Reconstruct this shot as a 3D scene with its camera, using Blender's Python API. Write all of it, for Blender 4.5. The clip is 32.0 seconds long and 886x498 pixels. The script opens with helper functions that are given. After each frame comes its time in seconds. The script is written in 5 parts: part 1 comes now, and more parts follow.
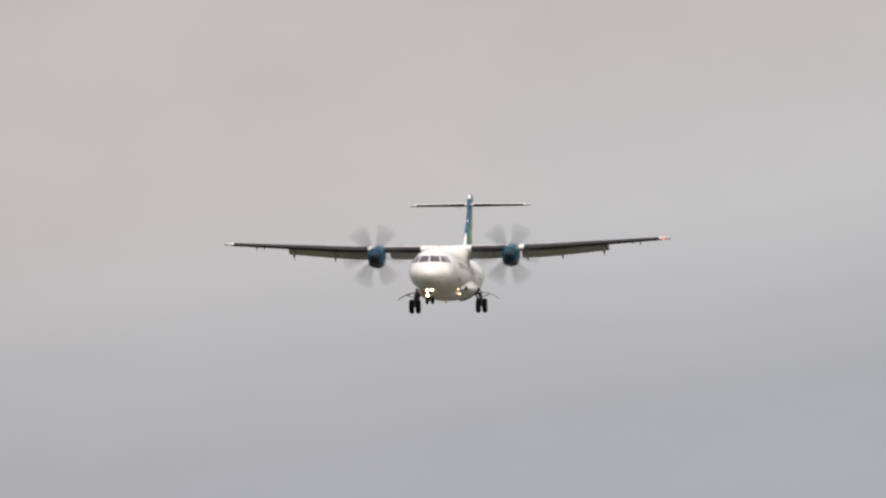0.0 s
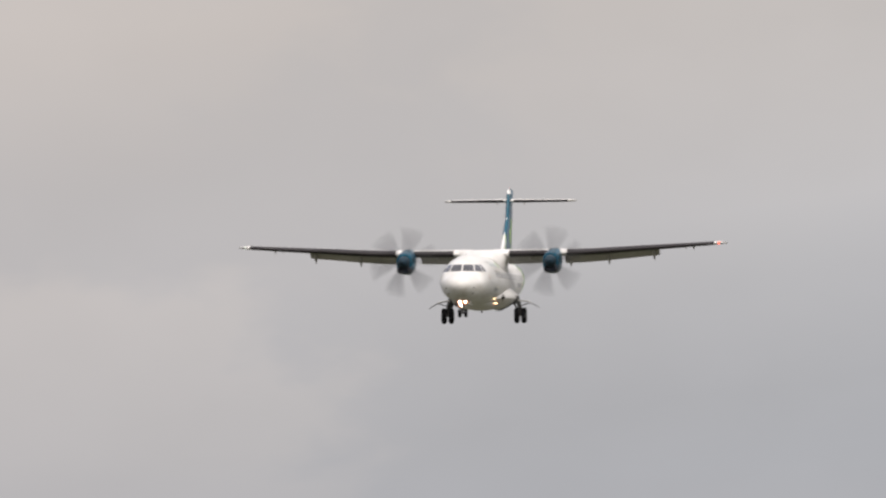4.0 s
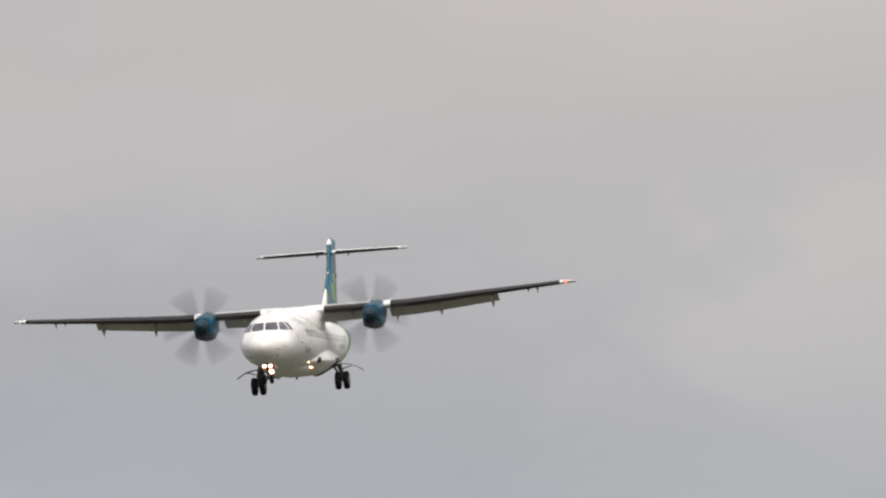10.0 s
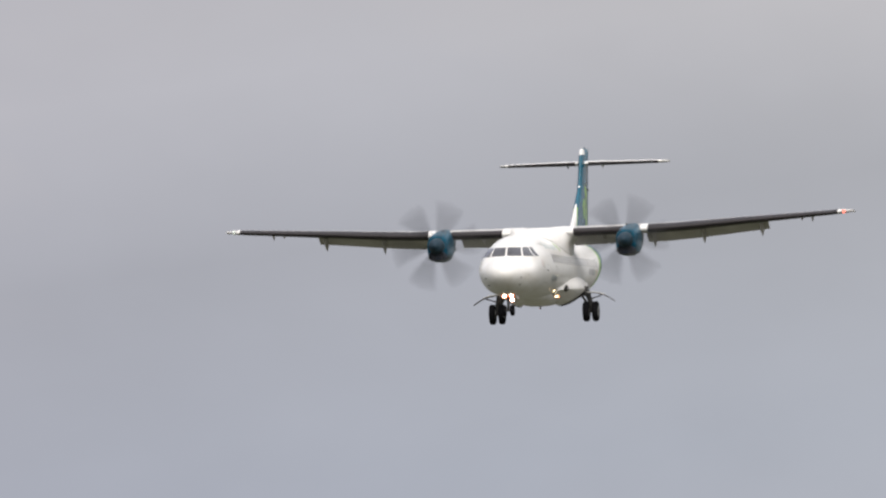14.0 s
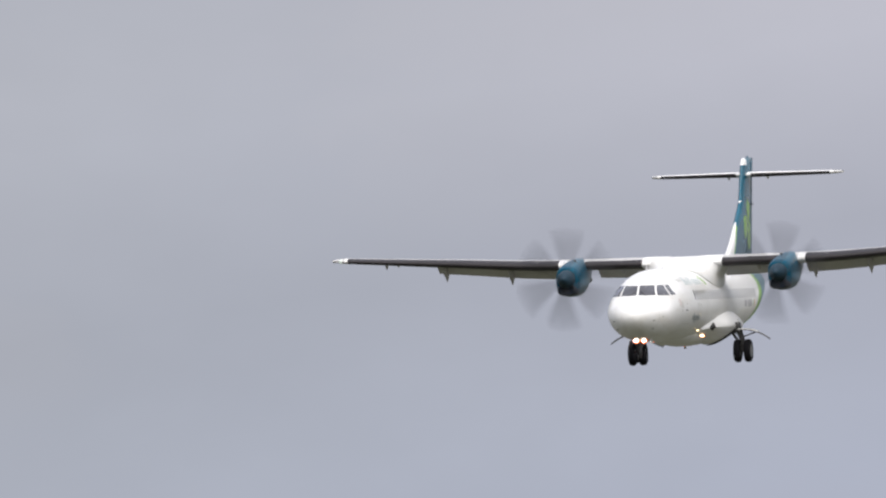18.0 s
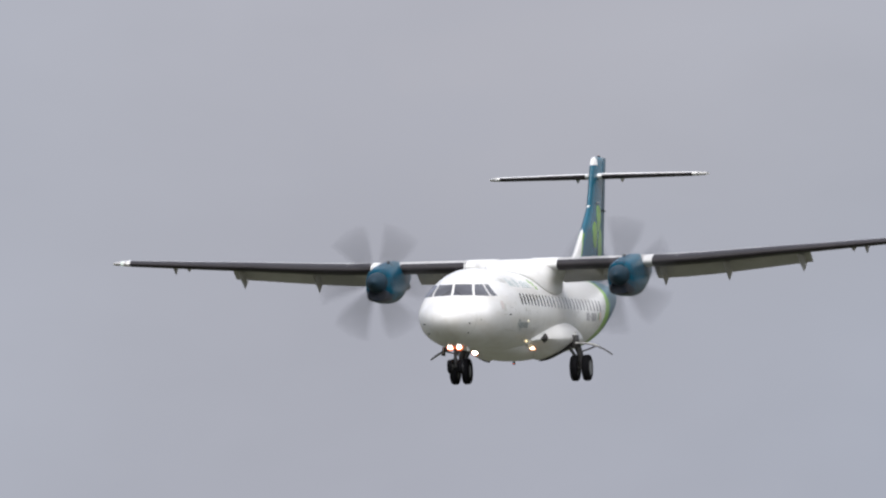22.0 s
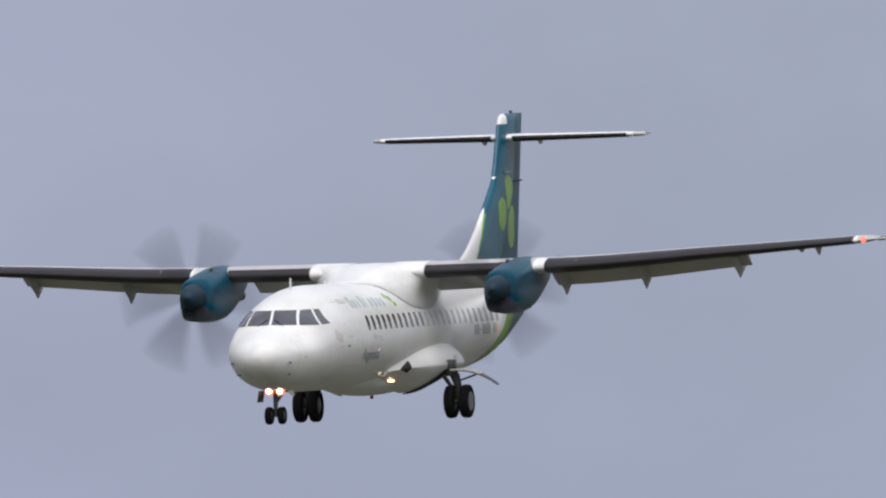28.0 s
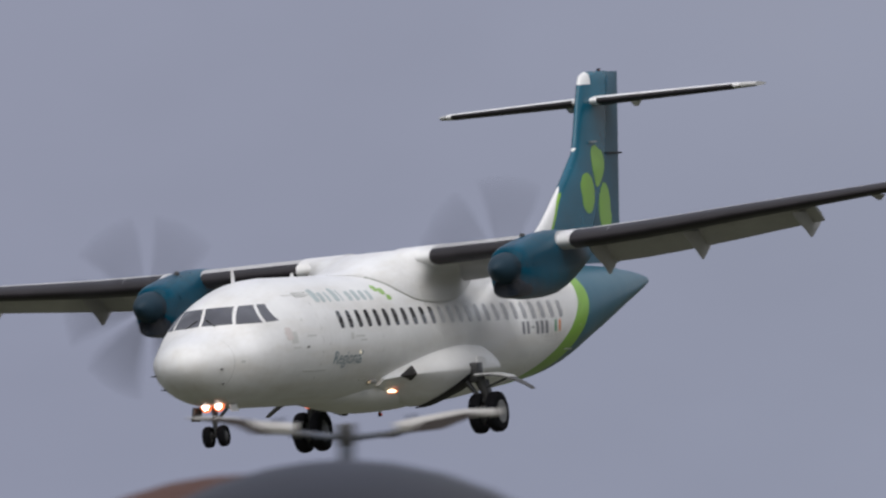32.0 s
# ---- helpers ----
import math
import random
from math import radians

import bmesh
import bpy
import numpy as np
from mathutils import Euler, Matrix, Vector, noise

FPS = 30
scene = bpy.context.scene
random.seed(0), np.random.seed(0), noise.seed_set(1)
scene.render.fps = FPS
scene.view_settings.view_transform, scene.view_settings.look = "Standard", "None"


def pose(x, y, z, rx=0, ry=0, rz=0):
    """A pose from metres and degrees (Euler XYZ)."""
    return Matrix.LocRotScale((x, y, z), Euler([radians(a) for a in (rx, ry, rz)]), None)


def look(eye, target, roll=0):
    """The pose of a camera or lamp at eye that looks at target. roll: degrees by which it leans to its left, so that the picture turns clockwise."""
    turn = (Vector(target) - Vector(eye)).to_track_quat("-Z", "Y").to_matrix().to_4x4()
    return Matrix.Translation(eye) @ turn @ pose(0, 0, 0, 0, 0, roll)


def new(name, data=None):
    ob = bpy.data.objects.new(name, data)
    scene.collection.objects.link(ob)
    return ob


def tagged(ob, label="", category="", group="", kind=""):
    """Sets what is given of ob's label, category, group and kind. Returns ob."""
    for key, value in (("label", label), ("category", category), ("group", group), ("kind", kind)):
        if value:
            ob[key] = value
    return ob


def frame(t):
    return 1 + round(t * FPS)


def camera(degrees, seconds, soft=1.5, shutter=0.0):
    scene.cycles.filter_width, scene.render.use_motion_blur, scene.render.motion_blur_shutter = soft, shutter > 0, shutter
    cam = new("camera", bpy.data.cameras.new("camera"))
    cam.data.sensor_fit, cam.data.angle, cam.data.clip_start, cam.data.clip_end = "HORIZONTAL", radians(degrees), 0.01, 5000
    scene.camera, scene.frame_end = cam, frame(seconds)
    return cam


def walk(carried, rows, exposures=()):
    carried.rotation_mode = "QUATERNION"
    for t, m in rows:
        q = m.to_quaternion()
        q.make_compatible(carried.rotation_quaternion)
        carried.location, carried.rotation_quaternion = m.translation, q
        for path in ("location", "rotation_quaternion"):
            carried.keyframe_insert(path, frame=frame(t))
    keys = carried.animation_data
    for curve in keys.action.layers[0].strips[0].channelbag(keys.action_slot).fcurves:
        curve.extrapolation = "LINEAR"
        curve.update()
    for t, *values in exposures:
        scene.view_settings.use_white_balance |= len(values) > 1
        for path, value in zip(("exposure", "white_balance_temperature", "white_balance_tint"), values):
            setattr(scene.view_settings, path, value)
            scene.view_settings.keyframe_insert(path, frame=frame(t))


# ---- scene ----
EYE = (0.0, 0.0, 7.0)  # a raised spot beside the approach
CAMERA_ROLL = 2.60  # the camera leans a little to its right
cam = camera(1.0771, 32.0, soft=2.2, shutter=0.47)
cam.data.dof.use_dof, cam.data.dof.focus_distance, cam.data.dof.aperture_fstop = True, 1150.0, 60.0  # a long lens held on the airliner


def view(tilt, pan):
    """Camera pose from its tilt above the level and its pan to the left, in degrees."""
    m = Euler((radians(90 + tilt), 0, radians(pan))).to_matrix().to_4x4()
    return Matrix.Translation(EYE) @ m @ pose(0, 0, 0, 0, 0, -CAMERA_ROLL)


walk(cam, [
    (0, view(2.2965, 7.7965)), (0.5, view(2.2724, 7.8892)), (1, view(2.2453, 7.9976)), (1.5, view(2.2304, 8.1029)),
    (2, view(2.2213, 8.1842)), (2.5, view(2.2136, 8.2948)), (3, view(2.1923, 8.4182)), (3.5, view(2.2026, 8.5136)),
    (4, view(2.2331, 8.5632)), (4.5, view(2.2218, 8.6278)), (6.5, view(2.1543, 9.0719)), (7, view(2.1422, 9.2230)),
    (7.5, view(2.1254, 9.3927)), (8, view(2.1334, 9.4825)), (8.5, view(2.1577, 9.5350)), (9, view(2.1901, 9.5803)),
    (9.5, view(2.1836, 9.6237)), (10, view(2.1546, 9.6946)), (10.5, view(2.1428, 9.8581)), (11, view(2.1293, 10.0131)),
    (11.5, view(2.1179, 10.2156)), (12, view(2.0978, 10.4559)), (12.5, view(2.0789, 10.6569)), (13, view(2.0880, 10.8043)),
    (13.5, view(2.0096, 10.9894)), (15.5, view(1.8920, 11.7265)), (16, view(1.8829, 12.0033)), (16.5, view(1.8964, 12.2294)),
    (17, view(1.8774, 12.4176)), (17.5, view(1.8388, 12.6258)), (18, view(1.8358, 12.7949)), (18.5, view(1.7774, 13.0011)),
    (19, view(1.7700, 13.1165)), (19.5, view(1.7298, 13.2313)), (20, view(1.6892, 13.4529)), (20.5, view(1.6730, 13.7404)),
    (21, view(1.6681, 13.9801)), (21.5, view(1.6354, 14.2063)), (22, view(1.6232, 14.4675)), (22.5, view(1.5744, 14.7312)),
    (23, view(1.5391, 14.9757)), (23.5, view(1.5168, 15.2071)), (24, view(1.4962, 15.4815)), (24.5, view(1.4760, 15.7896)),
    (25, view(1.3909, 16.0322)), (25.5, view(1.3280, 16.3118)), (26, view(1.3008, 16.6814)), (26.5, view(1.2861, 17.1047)),
    (28.5, view(1.1026, 18.8349)), (29, view(1.0601, 19.2938)), (29.5, view(1.0252, 19.7339)), (30, view(0.9435, 20.1654)),
    (30.5, view(0.8415, 20.7528)), (31, view(0.7778, 21.3897)), (31.5, view(0.7097, 22.0081)), (32, view(0.6538, 22.5959)),
   
], exposures=((0, 0.25, 7200, 12), (4.5, 0.27, 7200, 12), (7, 0.29, 7100, 10), (10, 0.30, 7100, 10), (15.5, 0.39, 6881, 10), (17, 0.42, 6762, 10), (18, 0.47, 6675, 10), (19, 0.43, 6587, 10), (20, 0.41, 6500, 10), (21, 0.47, 6500, 10), (22, 0.39, 6500, 10), (23, 0.35, 6500, 10), (24, 0.35, 6370, 10), (25.2, 0.31, 6500, 10), (26, 0.36, 6500, 10), (26.5, 0.33, 6500, 10), (28.7, -0.09, 6500, 10), (29, -0.13, 6500, 10), (29.6, 0.06, 6560, 10), (30.1, 0.13, 6610, 10), (30.7, -0.07, 6530, 10), (31.2, -0.15, 6500, 10), (32, -0.16, 6500, 10)))

# ---------------------------------------------------------------- world and light
SUN_FROM = Vector((0.30, -0.60, 0.74)).normalized()  # high behind the camera, to its right
world = bpy.data.worlds.new("overcast_sky")
scene.world = world
world.use_nodes = True


def sky():
    nt = world.node_tree
    nt.nodes.clear()
    n, ln = nt.nodes.new, nt.links.new
    out, bg = n("ShaderNodeOutputWorld"), n("ShaderNodeBackground")
    tc, sep = n("ShaderNodeTexCoord"), n("ShaderNodeSeparateXYZ")
    ln(tc.outputs["Generated"], sep.inputs[0])

    def math(op, a, b=None, c=None):
        m = n("ShaderNodeMath")
        m.operation = op
        for k, v in enumerate((a, b, c)):
            if v is None:
                continue
            if isinstance(v, (int, float)):
                m.inputs[k].default_value = v
            else:
                ln(v, m.inputs[k])
        return m.outputs[0]

    # bearing in degrees to the left of north, and height over the level in degrees
    bearing = math("MULTIPLY", math("ARCTAN2", math("MULTIPLY", sep.outputs[0], -1.0), sep.outputs[1]), 57.2958)
    height = math("MULTIPLY", math("ARCSINE", sep.outputs[2]), 57.2958)
    ramp = n("ShaderNodeValToRGB")
    ramp.color_ramp.interpolation = "B_SPLINE"
    ln(math("DIVIDE", math("SUBTRACT", bearing, 6.0), 20.0), ramp.inputs[0])
    stops = SKY_STOPS
    el = ramp.color_ramp.elements
    for k, (b, c) in enumerate(stops):
        e = el[k] if k < 2 else el.new(0.5)
        e.position = (b - 6.0) / 20.0
    for e, (b, c) in zip(el, stops):
        e.position, e.color = (b - 6.0) / 20.0, (*c, 1)
    # soft banks of cloud at two sizes, a few wider than tall
    mapn = n("ShaderNodeMapping")
    mapn.inputs["Scale"].default_value = (1, 1, 1.7)
    ln(tc.outputs["Generated"], mapn.inputs[0])

    def cloud(scale, detail, rough, w):
        t = n("ShaderNodeTexNoise")
        t.noise_dimensions = "4D"
        t.inputs["W"].default_value = w
        t.inputs["Scale"].default_value, t.inputs["Detail"].default_value, t.inputs["Roughness"].default_value = scale, detail, rough
        ln(mapn.outputs[0], t.inputs["Vector"])
        return math("SUBTRACT", t.outputs[0], 0.5)

    drift = cloud(110, 2, 0.45, 2.3)
    wisps = cloud(420, 3, 0.5, 7.1)
    banks = math("ADD", math("MULTIPLY", drift, 0.13), math("MULTIPLY", wisps, 0.05))

    def puff(b, h, rb, rh, gain):
        """A soft heap of cloud: full inside, ragged rim, fading out below."""
        u = math("DIVIDE", math("SUBTRACT", bearing, b), rb)
        v = math("DIVIDE", math("SUBTRACT", height, h), rh)
        r = math("SQRT", math("ADD", math("MULTIPLY", u, u), math("MULTIPLY", v, v)))
        r = math("ADD", math("ADD", r, math("MULTIPLY", wisps, 1.1)), math("MULTIPLY", drift, 0.9))
        m = n("ShaderNodeMapRange")
        m.interpolation_type = "SMOOTHSTEP"
        m.inputs["From Min"].default_value, m.inputs["From Max"].default_value = 1.10, 0.66
        ln(r, m.inputs["Value"])
        fade = math("MAXIMUM", math("MINIMUM", math("ADD", v, 1.1), 1.0), 0.0)
        return math("MULTIPLY", math("MULTIPLY", m.outputs[0], fade), gain)

    heaps = None
    for q in PUFFS:
        p = puff(*q)
        heaps = p if heaps is None else math("ADD", heaps, p)
    banks = math("ADD", banks, heaps)
    # the banks' brightness by bearing, in three layers along the approach's line of sight
    line = math("SUBTRACT", math("SUBTRACT", LINE[0], math("MULTIPLY", bearing, LINE[1])), math("MULTIPLY", math("MULTIPLY", bearing, bearing), LINE[2]))
    rise = math("SUBTRACT", height, line)

    def layer(values):
        r = n("ShaderNodeValToRGB")
        r.color_ramp.interpolation = "B_SPLINE"
        ln(math("DIVIDE", math("SUBTRACT", bearing, 6.0), 20.0), r.inputs[0])
        e = r.color_ramp.elements
        for _ in values[2:]:
            e.new(0.5)
        for k, v in enumerate(values):
            e[k].position, e[k].color = (LAYER_FROM + LAYER_STEP * k - 6.0) / 20.0, (v / 2, v / 2, v / 2, 1)
        return math("MULTIPLY", r.outputs[0], 2.0)

    # away from the stretch of the flight the cover is even
    away = math("MINIMUM", math("MAXIMUM", math("DIVIDE", math("SUBTRACT", math("ABSOLUTE", math("SUBTRACT", bearing, 15.0)), 9.2), 14.0), 0.0), 1.0)
    low, mid, high = layer(SKY_LOW), layer(SKY_MID), layer(SKY_HIGH)
    up = math("MAXIMUM", math("MINIMUM", math("DIVIDE", rise, 0.22), 1.0), 0.0)
    down = math("MAXIMUM", math("MINIMUM", math("DIVIDE", rise, -0.22), 1.0), 0.0)
    tone = math("ADD", mid, math("ADD", math("MULTIPLY", up, math("SUBTRACT", high, mid)), math("MULTIPLY", down, math("SUBTRACT", low, mid))))
    shade = math("ADD", tone, banks)
    # overcast skies are brighter towards the zenith
    zen = math("ADD", 1.0, math("MULTIPLY", math("MAXIMUM", sep.outputs[2], 0.0), ZENITH))
    shade = math("MULTIPLY", shade, zen)
    clouds = n("ShaderNodeVectorMath")
    clouds.operation = "SCALE"
    even = n("ShaderNodeMix")
    even.data_type = "RGBA"
    ln(away, even.inputs["Factor"])
    ln(ramp.outputs[0], even.inputs["A"])
    even.inputs["B"].default_value = (0.32, 0.335, 0.375, 1)
    ln(even.outputs["Result"], clouds.inputs[0])
    ln(shade, clouds.inputs["Scale"])
    # warmer above, bluer below, less so further left
    lean = math("MAXIMUM", math("MINIMUM", math("DIVIDE", rise, 0.30), 1.0), -1.0)
    lean = math("MULTIPLY", lean, math("MAXIMUM", math("MINIMUM", math("DIVIDE", math("SUBTRACT", 15.5, bearing), 4.0), 1.0), 0.1))
    lean = math("MULTIPLY", lean, math("SUBTRACT", 1.0, away))
    tint = n("ShaderNodeCombineXYZ")
    ln(math("ADD", math("MULTIPLY_ADD", lean, 0.035, 1.0), math("MULTIPLY", heaps, 0.30)), tint.inputs[0])
    tint.inputs[1].default_value = 1.0
    ln(math("SUBTRACT", math("MULTIPLY_ADD", lean, -0.04, 1.0), math("MULTIPLY", heaps, 0.35)), tint.inputs[2])
    warm = n("ShaderNodeVectorMath")
    warm.operation = "MULTIPLY"
    ln(clouds.outputs[0], warm.inputs[0])
    ln(tint.outputs[0], warm.inputs[1])
    air = n("ShaderNodeTexSky")
    air.sky_type, air.sun_disc = "NISHITA", False
    air.sun_elevation = math_asin(SUN_FROM.z)
    air.sun_rotation = math_atan2(SUN_FROM.x, SUN_FROM.y)
    air.air_density, air.dust_density = 1.0, 2.0
    dim = n("ShaderNodeVectorMath")
    dim.operation = "SCALE"
    dim.inputs["Scale"].default_value = 0.10
    ln(air.outputs[0], dim.inputs[0])
    mix = n("ShaderNodeMix")
    mix.data_type = "RGBA"
    mix.inputs["Factor"].default_value = 0.96
    ln(dim.outputs[0], mix.inputs["A"])
    ln(warm.outputs[0], mix.inputs["B"])
    ln(mix.outputs["Result"], bg.inputs["Color"])
    bg.inputs["Strength"].default_value = 1.0
    ln(bg.outputs[0], out.inputs[0])


def math_asin(v):
    return math.asin(v)


def math_atan2(a, b):
    return math.atan2(a, b)


ZENITH = 1.7
# heaps of cloud: bearing, height, half-widths (degrees), brightness
PUFFS = ((9.05, 2.02, 0.41, 0.23, 0.085), (8.1, 2.45, 0.5, 0.26, 0.05), (9.15, 2.55, 0.6, 0.24, 0.06), (9.95, 1.98, 0.45, 0.28, -0.03), (10.6, 2.25, 0.6, 0.22, 0.025),
         (12.3, 2.0, 0.7, 0.25, 0.03), (13.9, 1.75, 0.6, 0.25, 0.025), (16.0, 1.45, 0.7, 0.25, 0.025), (19.0, 1.2, 0.8, 0.25, 0.02), (21.6, 0.9, 0.7, 0.3, 0.02))
LINE = (2.947, 0.0719, 0.00138)
LAYER_FROM, LAYER_STEP = 7.0, 0.8
SKY_LOW = (0.797, 0.800, 0.815, 0.813, 0.838, 0.788, 0.797, 0.812, 0.806, 0.853, 0.774, 0.749, 0.773, 0.803, 0.859, 0.933, 1.013, 0.961, 0.902, 0.917, 0.939)
SKY_MID = (1.090, 0.990, 0.920, 0.900, 0.800, 0.705, 0.740, 0.755, 0.750, 0.785, 0.825, 0.779, 0.766, 0.793, 0.846, 0.898, 0.910, 0.862, 0.848, 0.897, 0.949)
SKY_HIGH = (0.985, 0.919, 0.879, 0.965, 0.896, 0.876, 0.905, 0.875, 0.808, 0.859, 0.840, 0.692, 0.673, 0.755, 0.869, 0.964, 0.969, 0.882, 0.860, 0.921, 0.957)
# colour of the cloud by bearing (degrees to the left)
SKY_STOPS = (
    (6.0, (0.394, 0.416, 0.452)),
    (7.8, (0.399, 0.423, 0.476)),
    (9.5, (0.412, 0.419, 0.458)),
    (11.0, (0.381, 0.414, 0.498)),
    (12.2, (0.365, 0.380, 0.467)),
    (13.4, (0.341, 0.375, 0.447)),
    (14.6, (0.374, 0.370, 0.421)),
    (15.6, (0.397, 0.438, 0.522)),
    (16.8, (0.424, 0.475, 0.624)),
    (18.0, (0.380, 0.422, 0.545)),
    (19.2, (0.350, 0.387, 0.528)),
    (20.4, (0.420, 0.445, 0.573)),
    (21.4, (0.367, 0.399, 0.514)),
    (23.0, (0.315, 0.336, 0.452)),
)
sky()

sun = new("sun", bpy.data.lights.new("sun", "SUN"))
sun.data.energy, sun.data.angle, sun.data.color = 2.35, radians(60), (1.0, 0.962, 0.915)
sun.matrix_world = look((0, 0, 60), Vector((0, 0, 60)) - SUN_FROM)


# ---------------------------------------------------------------- materials
def material(name, colour, rough=0.5, metal=0.0, vary=0.08, size=3.0, grain=40.0, bump=0.0, coat=0.0, glow=None, spec=0.5, streak=0.0):
    """Paint, rubber or metal with large stains and fine grain; streak: grime drawn out along x."""
    m = bpy.data.materials.new(name)
    m.use_nodes = True
    nt = m.node_tree
    b = nt.nodes["Principled BSDF"]
    n, ln = nt.nodes.new, nt.links.new
    tc = n("ShaderNodeTexCoord")
    big, fine = n("ShaderNodeTexNoise"), n("ShaderNodeTexNoise")
    big.inputs["Scale"].default_value, big.inputs["Detail"].default_value = size, 5
    fine.inputs["Scale"].default_value, fine.inputs["Detail"].default_value = grain, 3
    add = n("ShaderNodeMath")
    add.operation = "MULTIPLY_ADD"
    add.inputs[1].default_value = 0.35
    ln(tc.outputs["Object"], big.inputs["Vector"])
    ln(tc.outputs["Object"], fine.inputs["Vector"])
    ln(fine.outputs[0], add.inputs[0])
    ln(big.outputs[0], add.inputs[2])
    mix = n("ShaderNodeMix")
    mix.data_type = "RGBA"
    rng = n("ShaderNodeMapRange")
    rng.inputs["From Min"].default_value, rng.inputs["From Max"].default_value = 0.4, 0.95
    ln(add.outputs[0], rng.inputs["Value"])
    ln(rng.outputs[0], mix.inputs["Factor"])
    mix.inputs["A"].default_value = (*[c * (1 - vary) for c in colour], 1)
    mix.inputs["B"].default_value = (*[min(1, c * (1 + vary)) for c in colour], 1)
    ln(mix.outputs["Result"], b.inputs["Base Color"])
    if streak:
        drawn, grime, soil = n("ShaderNodeMapping"), n("ShaderNodeTexNoise"), n("ShaderNodeMix")
        drawn.inputs["Scale"].default_value = (0.35, 2.4, 2.4)
        grime.inputs["Scale"].default_value, grime.inputs["Detail"].default_value, grime.inputs["Roughness"].default_value = 1.0, 6, 0.62
        ln(tc.outputs["Object"], drawn.inputs[0])
        ln(drawn.outputs[0], grime.inputs["Vector"])
        much = n("ShaderNodeMapRange")
        much.inputs["From Min"].default_value, much.inputs["From Max"].default_value, much.inputs["To Max"].default_value = 0.46, 0.72, streak
        ln(grime.outputs[0], much.inputs["Value"])
        soil.data_type, soil.blend_type = "RGBA", "MULTIPLY"
        ln(much.outputs[0], soil.inputs["Factor"])
        ln(mix.outputs["Result"], soil.inputs["A"])
        soil.inputs["B"].default_value = (0.66, 0.60, 0.50, 1)
        ln(soil.outputs["Result"], b.inputs["Base Color"])
    rr = n("ShaderNodeMapRange")
    rr.inputs["To Min"].default_value, rr.inputs["To Max"].default_value = max(0.03, rough - 0.08), min(1, rough + 0.08)
    ln(big.outputs[0], rr.inputs["Value"])
    ln(rr.outputs[0], b.inputs["Roughness"])
    b.inputs["Metallic"].default_value = metal
    b.inputs["Specular IOR Level"].default_value = spec
    b.inputs["Coat Weight"].default_value = coat
    b.inputs["Coat Roughness"].default_value = 0.12
    if bump:
        bp = n("ShaderNodeBump")
        bp.inputs["Strength"].default_value, bp.inputs["Distance"].default_value = bump, 0.01
        ln(fine.outputs[0], bp.inputs["Height"])
        ln(bp.outputs[0], b.inputs["Normal"])
    if glow:
        b.inputs["Emission Color"].default_value = (*glow[0], 1)
        b.inputs["Emission Strength"].default_value = glow[1]
    return m


TEAL, LIME, WHITE = (0.004, 0.092, 0.150), (0.20, 0.40, 0.035), (0.76, 0.757, 0.757)


def livery(name, coat=0.15):
    """White, lime and teal paint of the hull, parted by a line that sweeps up and aft (object space, x forward)."""
    m = material(name, WHITE, 0.38, vary=0.09, size=0.8, grain=7, coat=coat, spec=0.35, streak=0.36)
    nt = m.node_tree
    b = nt.nodes["Principled BSDF"]
    n, ln = nt.nodes.new, nt.links.new
    white = b.inputs["Base Color"].links[0].from_socket
    tc, sep = n("ShaderNodeTexCoord"), n("ShaderNodeSeparateXYZ")
    ln(tc.outputs["Object"], sep.inputs[0])

    def mathn(op, a, c=None):
        k = n("ShaderNodeMath")
        k.operation = op
        for i, v in enumerate((a, c)):
            if v is None:
                continue
            if isinstance(v, (int, float)):
                k.inputs[i].default_value = v
            else:
                ln(v, k.inputs[i])
        return k.outputs[0]

    drop = mathn("DIVIDE", mathn("MAXIMUM", mathn("SUBTRACT", 0.95, sep.outputs[2]), 0.0), 2.6)
    line = mathn("ADD", mathn("MULTIPLY", mathn("POWER", drop, 2.0), 3.1), -8.05)
    behind = mathn("SUBTRACT", line, sep.outputs[0])
    lime = mathn("GREATER_THAN", behind, 0.0)
    teal = mathn("GREATER_THAN", behind, mathn("ADD", mathn("MULTIPLY", drop, 1.0), 0.37))
    last = white
    for fac, col in ((lime, LIME), (teal, TEAL)):
        mx = n("ShaderNodeMix")
        mx.data_type = "RGBA"
        ln(fac, mx.inputs["Factor"])
        ln(last, mx.inputs["A"])
        mx.inputs["B"].default_value = (*col, 1)
        last = mx.outputs["Result"]
    ln(last, b.inputs["Base Color"])
    return m


